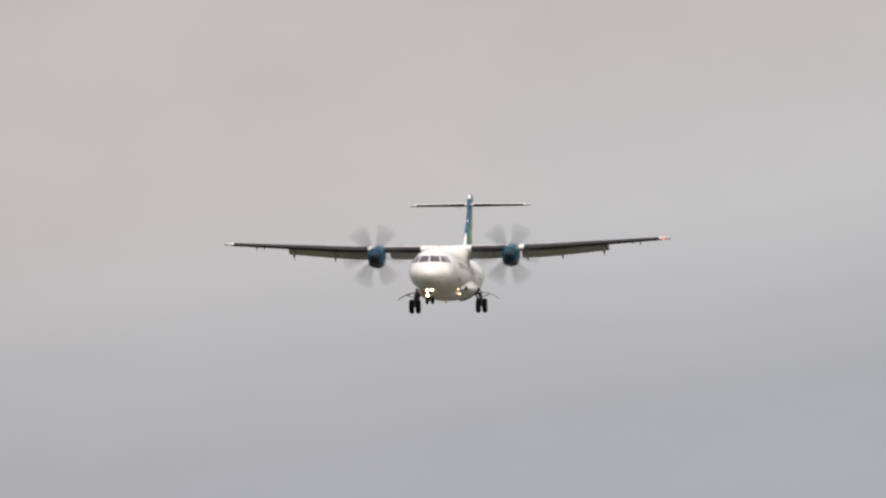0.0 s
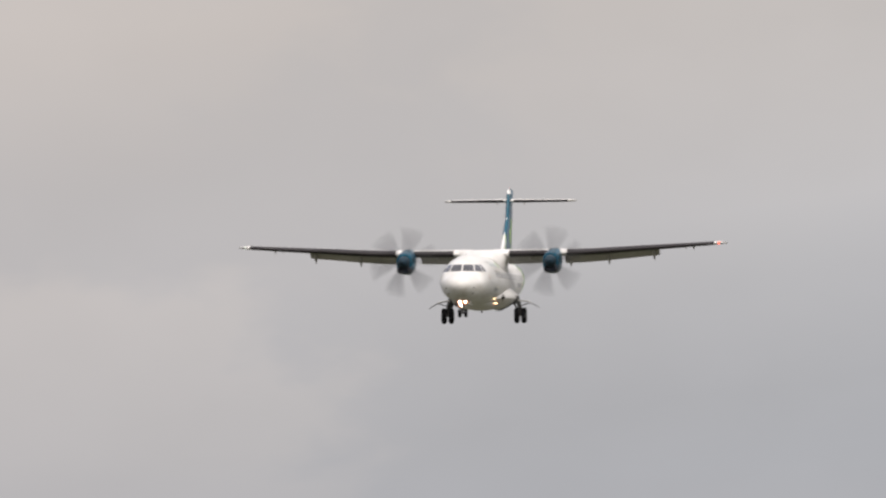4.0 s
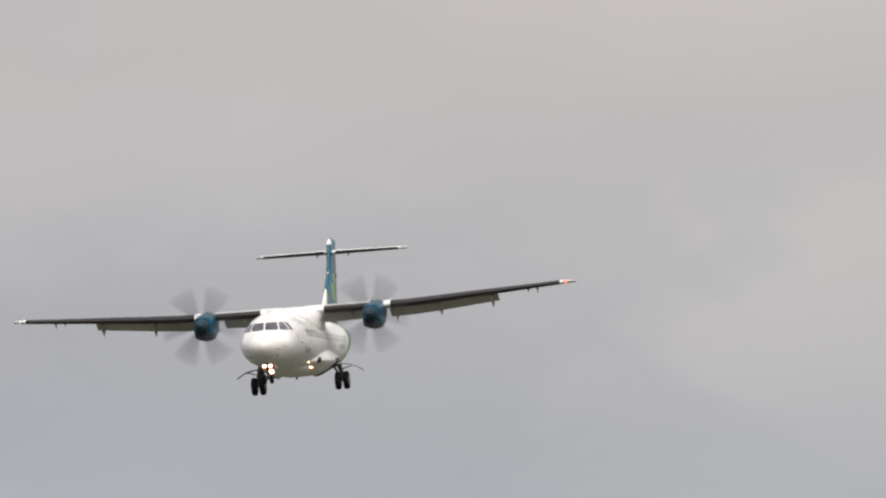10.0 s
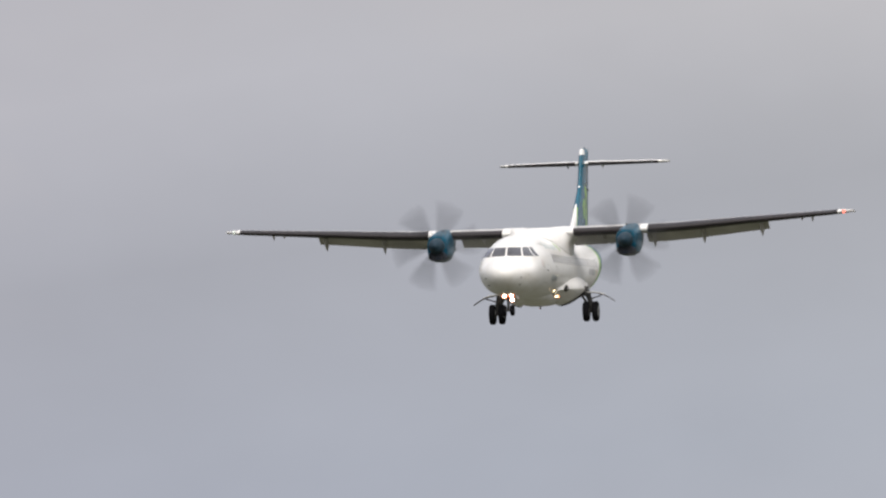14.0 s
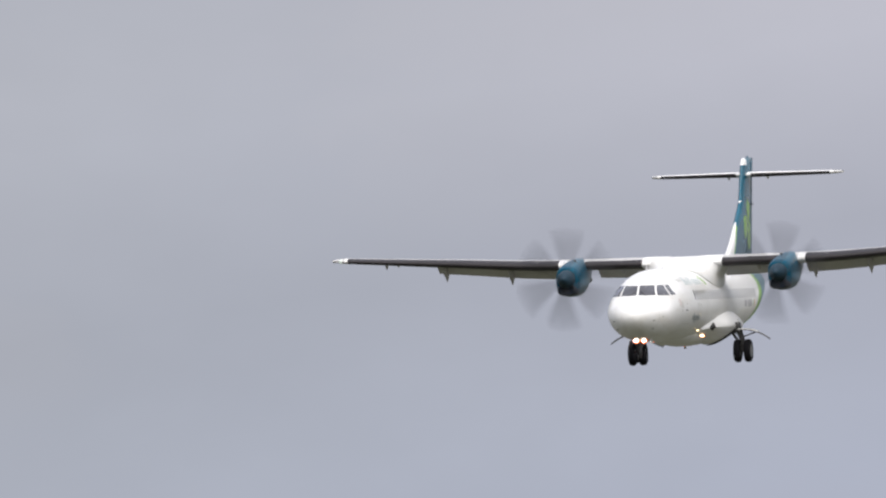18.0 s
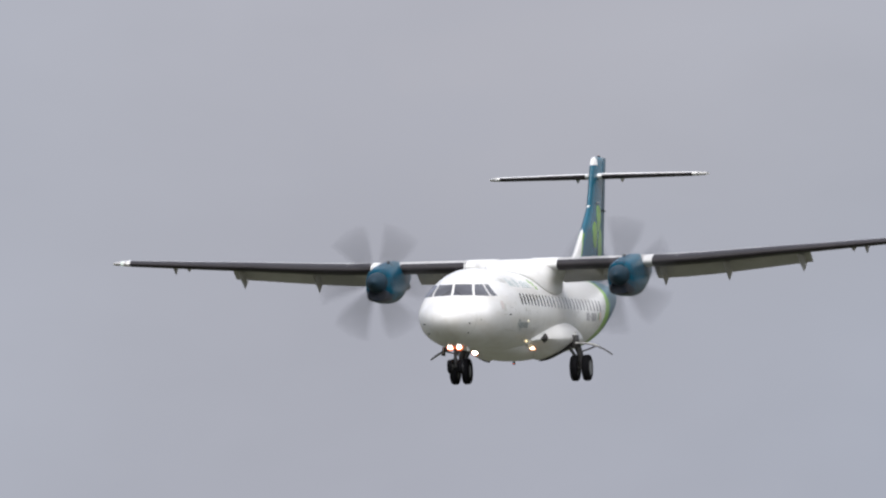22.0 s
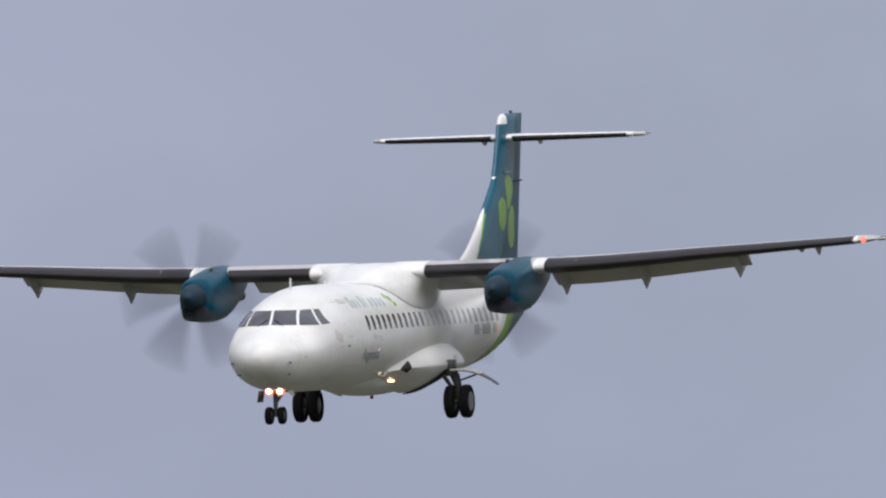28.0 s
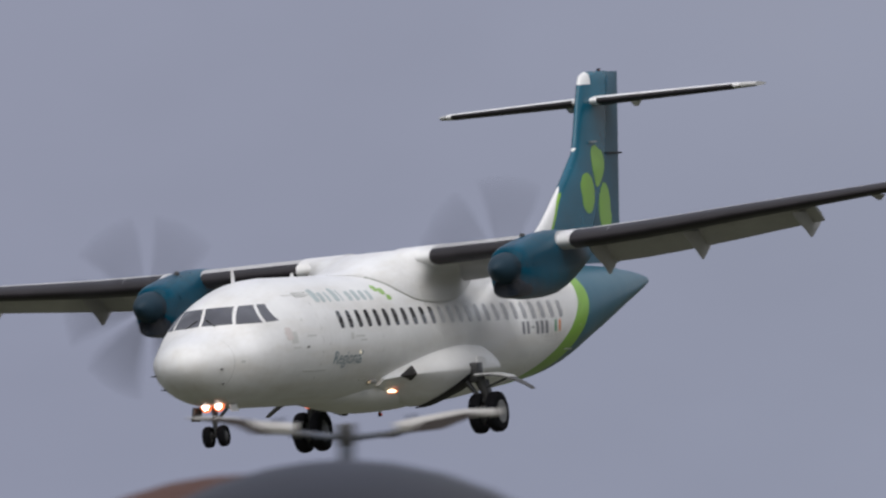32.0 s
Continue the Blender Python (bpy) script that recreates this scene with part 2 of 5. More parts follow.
def fin_paint():
    """Teal fin paint with a white front, parted by a thin lime line, and a white cap on the leading edge (object space)."""
    m = material("fin_paint", TEAL, 0.24, vary=0.15, size=1.1, grain=14, spec=0.55)
    nt = m.node_tree
    b = nt.nodes["Principled BSDF"]
    n, ln = nt.nodes.new, nt.links.new
    last = b.inputs["Base Color"].links[0].from_socket
    tc, sep, ramp = n("ShaderNodeTexCoord"), n("ShaderNodeSeparateXYZ"), n("ShaderNodeValToRGB")
    ln(tc.outputs["Object"], sep.inputs[0])

    def mathn(op, a, c=None):
        k = n("ShaderNodeMath")
        k.operation = op
        for i, v in enumerate((a, c)):
            if isinstance(v, (int, float)):
                k.inputs[i].default_value = v
            elif v is not None:
                ln(v, k.inputs[i])
        return k.outputs[0]

    z = mathn("ADD", sep.outputs[2], 2.5)
    aft = mathn("SUBTRACT", 12.0, sep.outputs[0])
    ln(mathn("DIVIDE", mathn("SUBTRACT", z, 3.4), 2.6), ramp.inputs[0])
    el = ramp.color_ramp.elements
    line = ((3.4, 20.4), (3.8, 21.15), (4.3, 21.74), (4.8, 22.24), (5.3, 22.86), (5.9, 23.72), (6.0, 20.0))
    for _ in line[2:]:
        el.new(0.5)
    for e, (zz, aa) in zip(el, line):
        v = (aa - 18.0) / 10.0
        e.position, e.color = (zz - 3.4) / 2.6, (v, v, v, 1)
    edge = mathn("ADD", mathn("MULTIPLY", ramp.outputs[0], 10.0), 18.0)
    ahead = mathn("SUBTRACT", edge, aft)
    lime = mathn("MULTIPLY", mathn("GREATER_THAN", ahead, -0.10), mathn("LESS_THAN", z, 4.95))
    white = mathn("GREATER_THAN", ahead, 0.0)
    cap = mathn("MULTIPLY", mathn("GREATER_THAN", z, 7.25), mathn("MULTIPLY", mathn("LESS_THAN", z, 7.52), mathn("LESS_THAN", aft, 24.76)))
    for fac, col in ((lime, LIME), (white, WHITE), (cap, WHITE)):
        mx = n("ShaderNodeMix")
        mx.data_type = "RGBA"
        ln(fac, mx.inputs["Factor"])
        ln(last, mx.inputs["A"])
        mx.inputs["B"].default_value = (*col, 1)
        last = mx.outputs["Result"]
    ln(last, b.inputs["Base Color"])
    return m


hull_paint = livery("hull_paint")
white_paint = material("white_paint", WHITE, 0.40, vary=0.09, size=1.0, grain=12, coat=0.12, spec=0.3, streak=0.36)
teal_paint = material("teal_paint", TEAL, 0.30, vary=0.22, size=1.4, grain=14, coat=0.0, spec=0.5)
# teal greyed to carry the sheen that falls on the rudder
rudder_paint = material("rudder_sheen_paint", (0.022, 0.086, 0.135), 0.42, vary=0.25, size=1.4, grain=12, spec=0.5)
nacelle_paint = material("nacelle_teal_paint", (0.001, 0.068, 0.118), 0.30, vary=0.3, size=2.2, grain=14, spec=0.12)
lime_paint = material("lime_paint", LIME, 0.35, vary=0.06, coat=0.3)
spinner_paint = material("spinner_paint", (0.014, 0.034, 0.052), 0.5, vary=0.2, size=4, spec=0.2)
navy_paint = material("navy_paint", (0.008, 0.015, 0.028), 0.5, vary=0.25, size=4, coat=0.0, spec=0.3)
wing_paint = material("wing_grey_paint", (0.45, 0.44, 0.435), 0.45, vary=0.12, size=1.1, grain=10)
flap_paint = material("flap_grey_paint", (0.48, 0.475, 0.465), 0.45, vary=0.12, size=1.6, grain=10)
boot_rubber = material("boot_rubber", (0.022, 0.019, 0.022), 0.5, spec=0.3, vary=0.25, size=2.0, grain=25, bump=0.1)
tyre_rubber = material("tyre_rubber", (0.006, 0.006, 0.008), 0.9, spec=0.15, vary=0.2, size=6, grain=50, bump=0.2)
blade_black = material("blade_composite", (0.034, 0.034, 0.038), 0.6, vary=0.2, spec=0.12)
hub_grey = material("hub_grey", (0.17, 0.17, 0.175), 0.5, vary=0.15, size=8)
dark_metal = material("dark_metal", (0.07, 0.07, 0.072), 0.4, metal=0.6, vary=0.2, size=5)
bare_metal = material("bare_metal", (0.55, 0.55, 0.54), 0.3, metal=0.9, vary=0.1, size=6)
# dark colour that also stands for the shade in bay and inlet
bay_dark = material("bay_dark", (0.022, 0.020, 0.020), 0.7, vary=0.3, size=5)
door_inside = material("door_inside_paint", (0.10, 0.10, 0.10), 0.5, vary=0.2)
glass_dark = material("cockpit_glass", (0.075, 0.076, 0.092), 0.10, vary=0.35, size=1.5, coat=0.3)
cabin_glass = material("cabin_glass", (0.05, 0.05, 0.055), 0.12, vary=0.2, coat=0.4)
# reflected light on the rear windows, put into a pale base colour
sheen_glass = material("window_with_painted_sheen", (0.36, 0.36, 0.37), 0.2, vary=0.12, coat=0.4)
title_blue = material("faded_blue_title", (0.39, 0.45, 0.46), 0.4, vary=0.15, size=6)
lettering = material("lettering_teal", (0.17, 0.24, 0.28), 0.4, vary=0.1)
reg_grey = material("marking_grey", (0.18, 0.18, 0.20), 0.4, vary=0.1)
crest_pink = material("faint_red_crest", (0.62, 0.565, 0.55), 0.4, vary=0.1)
faint_grey = material("faint_marking", (0.55, 0.55, 0.53), 0.4, vary=0.1)
orange_paint = material("orange_paint", (0.75, 0.22, 0.03), 0.4)
green_paint = material("green_paint", (0.02, 0.24, 0.08), 0.4)
lamp_glow = material("landing_lamp_glow", (0.9, 0.85, 0.75), 0.3, glow=((1.0, 0.90, 0.80), 11.0))
landing_glow = material("belly_lamp_glow", (0.9, 0.8, 0.6), 0.3, glow=((1.0, 0.76, 0.46), 5.0))
# orange bloom round each lamp, modelled as a glowing ring
lamp_halo = material("landing_lamp_halo", (0.8, 0.45, 0.2), 0.3, glow=((1.0, 0.16, 0.05), 1.6))
glint_glow = material("inspection_lamp_glow", (0.9, 0.8, 0.6), 0.3, glow=((1.0, 0.86, 0.55), 1.6))
lamp_rim_dark = material("lamp_hood_grey", (0.25, 0.25, 0.25), 0.4)
nav_red = material("nav_red_glow", (0.8, 0.1, 0.08), 0.2, glow=((1.0, 0.22, 0.16), 1.1))
nav_white = material("nav_pale_lens", (0.55, 0.62, 0.58), 0.15, glow=((0.9, 1.0, 0.95), 0.12))
beacon_red = material("beacon_red_glow", (0.7, 0.05, 0.04), 0.2, glow=((1.0, 0.13, 0.08), 60.0))
beacon_off = material("beacon_dark_housing", (0.02, 0.02, 0.022), 0.8, spec=0.1)
steel_grey = material("galvanised_steel", (0.092, 0.102, 0.132), 0.6, metal=0.2, vary=0.15, size=4, grain=30)
lamp_cream = material("weathered_cream_housing", (0.414, 0.400, 0.387), 0.6, vary=0.2, size=5, grain=30)
lamp_under = material("lamp_underside", (0.035, 0.027, 0.025), 0.5, vary=0.3, size=6)
aerial_metal = material("weathered_aerial_metal", (0.105, 0.088, 0.105), 0.6, metal=0.2, vary=0.25, size=9)
tank_grey = material("dark_grey_sheet_metal", (0.012, 0.013, 0.021), 0.5, metal=0.0, spec=0.35, vary=0.3, size=2.5, grain=20, bump=0.1)
tank_rust = material("rust_red_sheet_metal", (0.080, 0.045, 0.038), 0.8, spec=0.1, vary=0.25, size=2.0, grain=20, bump=0.2)
feather_dark = material("dark_feathers", (0.020, 0.018, 0.017), 0.8, vary=0.3, size=20, grain=90)
grass_mat = material("airfield_grass", (0.058, 0.059, 0.036), 0.9, vary=0.35, size=0.05, grain=1.5, bump=0.3)


# ---------------------------------------------------------------- helpers of this scene
def part(name, bm, mat, parent=None, label="", smooth=True):
    """Links a bmesh as one mesh object, under a thing or a part."""
    me = bpy.data.meshes.new(name)
    bmesh.ops.recalc_face_normals(bm, faces=bm.faces)
    bm.to_mesh(me)
    bm.free()
    me.materials.append(mat)
    for f in me.polygons:
        f.use_smooth = smooth
    if smooth:
        me.set_sharp_from_angle(angle=radians(60))
    ob = new(name, me)
    if parent:
        ob.parent = parent
    if label:
        ob["label"] = label
    return ob


def sharp(ob, degrees=35):
    ob.data.set_sharp_from_angle(angle=radians(degrees))
    return ob


def loft(rings, cap=True, closed=True):
    """Skin over rings of points."""
    bm = bmesh.new()
    vs = [[bm.verts.new(p) for p in ring] for ring in rings]
    k = len(rings[0])
    for a, b in zip(vs, vs[1:]):
        for i in range(k if closed else k - 1):
            j = (i + 1) % k
            bm.faces.new((a[i], a[j], b[j], b[i]))
    if cap and closed:
        bm.faces.new(vs[0])
        bm.faces.new(list(reversed(vs[-1])))
    return bm


def tube(points, radii, k=12):
    """A round bar along points."""
    if isinstance(radii, (int, float)):
        radii = [radii] * len(points)
    pts = [Vector(p) for p in points]
    rings = []
    for i, p in enumerate(pts):
        d = (pts[min(i + 1, len(pts) - 1)] - pts[max(i - 1, 0)]).normalized()
        side = d.cross(Vector((0, 0, 1)) if abs(d.z) < 0.9 else Vector((1, 0, 0))).normalized()
        up = side.cross(d)
        rings.append([p + (side * math.cos(a) + up * math.sin(a)) * radii[i] for a in (2 * math.pi * q / k for q in range(k))])
    return loft(rings)


def box(cx, cy, cz, sx, sy, sz, bevel=0.0):
    bm = bmesh.new()
    bmesh.ops.create_cube(bm, size=1, matrix=Matrix.Translation((cx, cy, cz)) @ Matrix.Diagonal((sx, sy, sz, 1)))
    if bevel:
        bmesh.ops.bevel(bm, geom=list(bm.edges), offset=bevel, segments=2, affect="EDGES", profile=0.5)
    return bm


def curve(*pts):
    """A smooth function through (x, y) pairs."""
    xs, ys = np.array([p[0] for p in pts], float), np.array([p[1] for p in pts], float)
    h = np.diff(xs)
    d = np.diff(ys) / h
    m = np.zeros_like(ys)
    m[0], m[-1] = d[0], d[-1]
    for i in range(1, len(xs) - 1):
        m[i] = 0 if d[i - 1] * d[i] <= 0 else (h[i - 1] + h[i]) / (h[i - 1] / d[i - 1] + h[i] / d[i])

    def f(x):
        x = min(max(x, xs[0]), xs[-1])
        i = min(max(int(np.searchsorted(xs, x)) - 1, 0), len(h) - 1)
        t = (x - xs[i]) / h[i]
        return float(ys[i] * (1 + 2 * t) * (1 - t) ** 2 + h[i] * m[i] * t * (1 - t) ** 2 + ys[i + 1] * t * t * (3 - 2 * t) + h[i] * m[i + 1] * t * t * (t - 1))

    return f


# ---------------------------------------------------------------- the airliner
# Its plan: a = metres aft of the nose, y to its left, z over the ground line of its wheels at rest.
def P3(a, y, z):
    return Vector((12.0 - a, y, z - 2.5))


HULL_W = curve((0, 0.03), (0.05, 0.22), (0.15, 0.42), (0.35, 0.61), (0.7, 0.81), (1.2, 1.015), (1.8, 1.20), (2.6, 1.33), (3.5, 1.40), (4.6, 1.4325),
               (17.5, 1.4325), (20, 1.35), (22, 1.13), (24, 0.80), (26, 0.38), (27.0, 0.12), (27.15, 0.03))
HULL_T = curve((0, 1.70), (0.05, 1.86), (0.15, 1.99), (0.35, 2.11), (0.7, 2.23), (1.1, 2.34), (1.42, 2.44), (1.62, 2.58), (1.86, 2.84), (2.2, 3.02),
               (2.8, 3.20), (3.6, 3.35), (4.8, 3.43), (21, 3.43), (24, 3.36), (26, 3.22), (27.0, 3.09), (27.15, 3.03))
HULL_B = curve((0, 1.64), (0.05, 1.50), (0.15, 1.38), (0.35, 1.22), (0.7, 1.05), (1.2, 0.89), (1.8, 0.79), (2.6, 0.735), (3.6, 0.72), (4.8, 0.72),
               (8.5, 0.72), (11.0, 0.65), (12.8, 0.60), (14.4, 0.65), (16.4, 0.80), (17.8, 0.91), (19.5, 1.08), (22, 1.70), (24.5, 2.35), (26.6, 2.83), (27.15, 2.97))
HULL_C = curve((0, 1.67), (1.2, 1.75), (3.0, 1.92), (4.8, 2.0), (14, 2.0), (17, 2.06), (22, 2.55), (27.15, 3.0))
HULL_N = curve((0, 2.0), (1.0, 1.9), (1.8, 1.72), (3.2, 1.78), (5.0, 2.0), (27.15, 2.0))


def hull_y(a, z):
    """Half-width of the hull at a, at height z."""
    c = HULL_C(a)
    h = (HULL_T(a) - c) if z > c else (c - HULL_B(a))
    n = HULL_N(a) if z > c else 2.0
    u = min(abs(z - c) / h, 1.0)
    return HULL_W(a) * (1 - u**n) ** (1 / n)


def hull_a(y, z):
    """How far aft the nose reaches the point (y, z)."""
    lo, hi = 0.0, 5.0
    for _ in range(30):
        mid = (lo + hi) / 2
        inside = HULL_B(mid) < z < HULL_T(mid) and hull_y(mid, z) > abs(y)
        lo, hi = (lo, mid) if inside else (mid, hi)
    return hi


def hull_point(a, z, side, off=0.0):
    """A point on the hull's side, off metres proud of it."""
    y = hull_y(a, z)
    c = HULL_C(a)
    h = (HULL_T(a) - c) if z > c else (c - HULL_B(a))
    nrm = Vector((0, y / HULL_W(a) ** 2, (z - c) / h**2)).normalized()
    return P3(a, (y + nrm.y * off) * side, z + nrm.z * off)


def superellipse(a, w, zt, zb, n=2.0, k=40, y0=0.0, zc=None):
    c = (zt + zb) / 2 if zc is None else zc
    ring = []
    for q in range(k):
        t = 2 * math.pi * q / k
        cs, sn = math.cos(t), math.sin(t)
        y = math.copysign(abs(cs) ** (2 / n), cs) * w
        z = math.copysign(abs(sn) ** (2 / n), sn) * ((zt - c) if sn > 0 else (c - zb))
        ring.append(P3(a, y0 + y, c + z))
    return ring


def hull_ring(a, k=64):
    c, n = HULL_C(a), HULL_N(a)
    ring = []
    for q in range(k):
        t = 2 * math.pi * q / k
        cs, sn = math.cos(t), math.sin(t)
        e = n if sn > 0 else 2.0
        y = math.copysign(abs(cs) ** (2 / e), cs) * HULL_W(a)
        z = math.copysign(abs(sn) ** (2 / e), sn) * ((HULL_T(a) - c) if sn > 0 else (c - HULL_B(a)))
        ring.append(P3(a, y, c + z))
    return ring


def plate(grid, thick=0.006):
    """A thin curved plate from a grid of (outer point, inner point) pairs."""
    bm = bmesh.new()
    o = [[bm.verts.new(p) for p, _ in row] for row in grid]
    i = [[bm.verts.new(p) for _, p in row] for row in grid]
    r, c = len(grid), len(grid[0])
    for u in range(r - 1):
        for v in range(c - 1):
            bm.faces.new((o[u][v], o[u][v + 1], o[u + 1][v + 1], o[u + 1][v]))
            bm.faces.new((i[u][v], i[u + 1][v], i[u + 1][v + 1], i[u][v + 1]))
    rim = [(0, v) for v in range(c)] + [(u, c - 1) for u in range(1, r)] + [(r - 1, v) for v in range(c - 2, -1, -1)] + [(u, 0) for u in range(r - 2, 0, -1)]
    for k in range(len(rim)):
        (u0, v0), (u1, v1) = rim[k], rim[(k + 1) % len(rim)]
        bm.faces.new((o[u0][v0], i[u0][v0], i[u1][v1], o[u1][v1]))
    return bm


def nose_plate(corners, side, off, m=7):
    """A pane on the nose between four (y, z) corners: bottom inner, bottom outer, top outer, top inner."""
    grid = []
    for u in range(m):
        row = []
        for v in range(m):
            s, t = v / (m - 1), u / (m - 1)
            (y0, z0), (y1, z1), (y2, z2), (y3, z3) = corners
            y = (y0 * (1 - s) + y1 * s) * (1 - t) + (y3 * (1 - s) + y2 * s) * t
            z = (z0 * (1 - s) + z1 * s) * (1 - t) + (z3 * (1 - s) + z2 * s) * t
            a = hull_a(y, z)
            p = P3(a, y * side, z)
            nrm = Vector((0.62, 0.62 * side * min(1, y * 1.2), 0.5)).normalized()
            row.append((p + nrm * off, p - nrm * 0.03))
        grid.append(row)
    return plate(grid)


def side_plate(a0, a1, z0, z1, side, off, slant=0.0, m=3, rounded=False):
    """A marking or window on the hull's side."""
    grid = []
    for u in range(m):
        row = []
        for v in range(m):
            s, t = v / (m - 1), u / (m - 1)
            if rounded:  # pull the corners in
                ds, dt = s - 0.5, t - 0.5
                k = 1 - 0.16 * min(1, 16 * (ds * dt) ** 2)
                s, t = 0.5 + ds * k, 0.5 + dt * k
            z = z0 + (z1 - z0) * t
            a = a0 + (a1 - a0) * s + slant * t
            row.append((hull_point(a, z, side, off), hull_point(a, z, side, -0.01)))
        grid.append(row)
    return plate(grid)


def airfoil(a0, chord, thick, y, z, x0=0.0, x1=1.0, k=14, camber=0.02):
    """Ring of a wing section from x0 to x1 of the chord."""
    def half(x):
        return 5 * thick * (0.2969 * math.sqrt(x) - 0.1260 * x - 0.3516 * x * x + 0.2843 * x**3 - 0.1015 * x**4) * chord

    up, lo = [], []
    for q in range(k + 1):
        s = q / k
        x = x0 + (x1 - x0) * (1 - math.cos(s * math.pi / 2) if x0 == 0 else s)
        c = camber * chord * 4 * x * (1 - x)
        up.append(P3(a0 + x * chord, y, z + c + half(x)))
        lo.append(P3(a0 + x * chord, y, z + c - half(x)))
    return up + lo[::-1] if x0 > 0 else up + lo[:0:-1]


WING_LE = curve((0, 10.95), (4.9, 10.97), (13.2, 11.28), (13.45, 11.5))
WING_TE = curve((0, 13.52), (4.9, 13.5), (13.2, 12.85), (13.45, 12.75))
WING_Z = curve((0, 3.62), (4.9, 3.65), (9.0, 3.86), (13.45, 4.12))
WING_TH = curve((0, 0.165), (4.9, 0.16), (13.0, 0.125), (13.45, 0.06))


def wing_ring(y, side, x0=0.0, x1=1.0, grow=0.0, k=14):
    le, te = WING_LE(y), WING_TE(y)
    ch = te - le
    return airfoil(le - grow, ch + 2 * grow, WING_TH(y) + 2 * grow / ch, y * side, WING_Z(y), x0, x1, k)


airliner = tagged(new("turboprop_airliner"), "white and teal twin-propeller airliner flying with its wheels down", "airplane")


def build_hull():
    stations = [0, 0.02, 0.05, 0.1, 0.2, 0.35, 0.5, 0.7, 0.95, 1.2, 1.4, 1.5, 1.6, 1.7, 1.8, 1.9, 2.05, 2.2, 2.5, 2.8, 3.2, 3.6, 4.2, 4.8, 6]
    stations += [7 + k for k in range(11)] + [17.5 + 0.5 * k for k in range(19)] + [26.8, 27.0, 27.1, 27.15]
    hull = part("fuselage", loft([hull_ring(a) for a in stations]), hull_paint, airliner, "white hull with a lime band and a teal tail")
    panes = (
        ((0.035, 2.47), (0.655, 2.455), (0.545, 2.83), (0.035, 2.835)),
        ((0.72, 2.45), (1.075, 2.44), (0.785, 2.835), (0.605, 2.83)),
        ((1.11, 2.445), (1.195, 2.46), (0.90, 2.835), (0.82, 2.835)),
    )
    for side in (1, -1):
        for c in panes:
            part("cockpit_window", nose_plate(c, side, 0.010), glass_dark, hull, "dark glossy cockpit pane")
        for k in range(25):
            a = 5.97 + k * 0.5194
            w = 0.115
            sheen = k > 10
            part("cabin_window", side_plate(a - w, a + w, 2.22, 2.60, side, 0.006, m=5, rounded=True), sheen_glass if sheen else cabin_glass, hull, "window with a pale reflection in its colour" if sheen else "dark window")
        # faint outlines of the cargo door and of the rear door
        for a0, a1, z0, z1 in ((3.9, 5.15, 1.35, 3.0), (19.05, 19.7, 1.55, 3.05)):
            for q in ((a0, a0 + 0.025, z0, z1), (a1, a1 + 0.025, z0, z1), (a0, a1, z0, z0 + 0.025), (a0, a1, z1 - 0.025, z1)):
                part("door_seam", side_plate(*q, side, 0.004, m=4), faint_grey, hull)
        # airline title: plain upright shapes, and a small leaf
        for k, (w, hgt) in enumerate(((0.34, 0.30), (0.26, 0.22), (0.16, 0.22), (0.30, 0.30), (0.08, 0.26), (0.26, 0.22), (0.28, 0.24), (0.26, 0.22), (0.24, 0.22))):
            a = 5.16 + 0.385 * k
            part("title_mark", side_plate(a, a + w * 0.85, 2.80, 2.80 + hgt, side, 0.005, slant=0.06, m=5, rounded=True), title_blue, hull)
        for a0, a1, z0, z1 in ((8.86, 9.10, 2.98, 3.12), (9.08, 9.34, 2.90, 3.05), (9.22, 9.44, 2.78, 2.90)):
            part("title_leaf", side_plate(a0, a1, z0, z1, side, 0.005, slant=0.05, m=5, rounded=True), lime_paint, hull)
        part("crest_mark", side_plate(2.95, 3.25, 2.02, 2.30, side, 0.005, m=5, rounded=True), crest_pink, hull)
        for z, w in ((3.02, 0.7), (2.94, 0.55)):
            part("marking_bar", side_plate(4.35, 4.35 + w, z, z + 0.028, side, 0.005, m=4), faint_grey, hull)
        # registration: plain bars, then a three-striped flag
        for k in range(6):
            if k == 2:
                part("registration_bar", side_plate(16.62, 16.78, 2.02, 2.06, side, 0.005), reg_grey, hull)
                continue
            a = 16.1 + k * 0.27
            part("registration_bar", side_plate(a, a + 0.15, 1.90, 2.17, side, 0.005), reg_grey, hull)
        for k, mt in enumerate((green_paint, white_paint, orange_paint)):
            part("flag_stripe", side_plate(18.0 + 0.12 * k, 18.115 + 0.12 * k, 1.94, 2.18, side, 0.005), mt, hull)
        for a in (4.75, 8.15, 14.2, 17.0):
            part("panel_seam", side_plate(a, a + 0.014, 0.95, 3.05, side, 0.003, m=9), faint_grey, hull)
        for a, z, w, h in ((6.35, 1.98, 0.16, 0.14), (6.62, 2.02, 0.5, 0.04), (6.9, 1.94, 0.3, 0.03), (3.95, 2.08, 0.45, 0.03), (3.2, 1.84, 0.35, 0.03), (1.15, 1.62, 0.12, 0.05), (7.4, 1.12, 0.5, 0.02)):
            part("small_marking", side_plate(a, a + w, z, z + h, side, 0.004, m=4), faint_grey, hull)
        # small plates, probes and vents by the nose
        part("service_panel", side_plate(3.15, 3.45, 1.95, 2.2, side, 0.004, m=4), faint_grey, hull)
        for a, z in ((0.62, 1.52), (0.85, 1.22), (3.9, 1.86)):
            q = hull_point(a, z, side)
            part("probe", tube((q, q + Vector((0.02, 0.05 * side, 0)), q + Vector((0.16, 0.06 * side, 0))), (0.02, 0.016, 0.008), 8), dark_metal, hull)
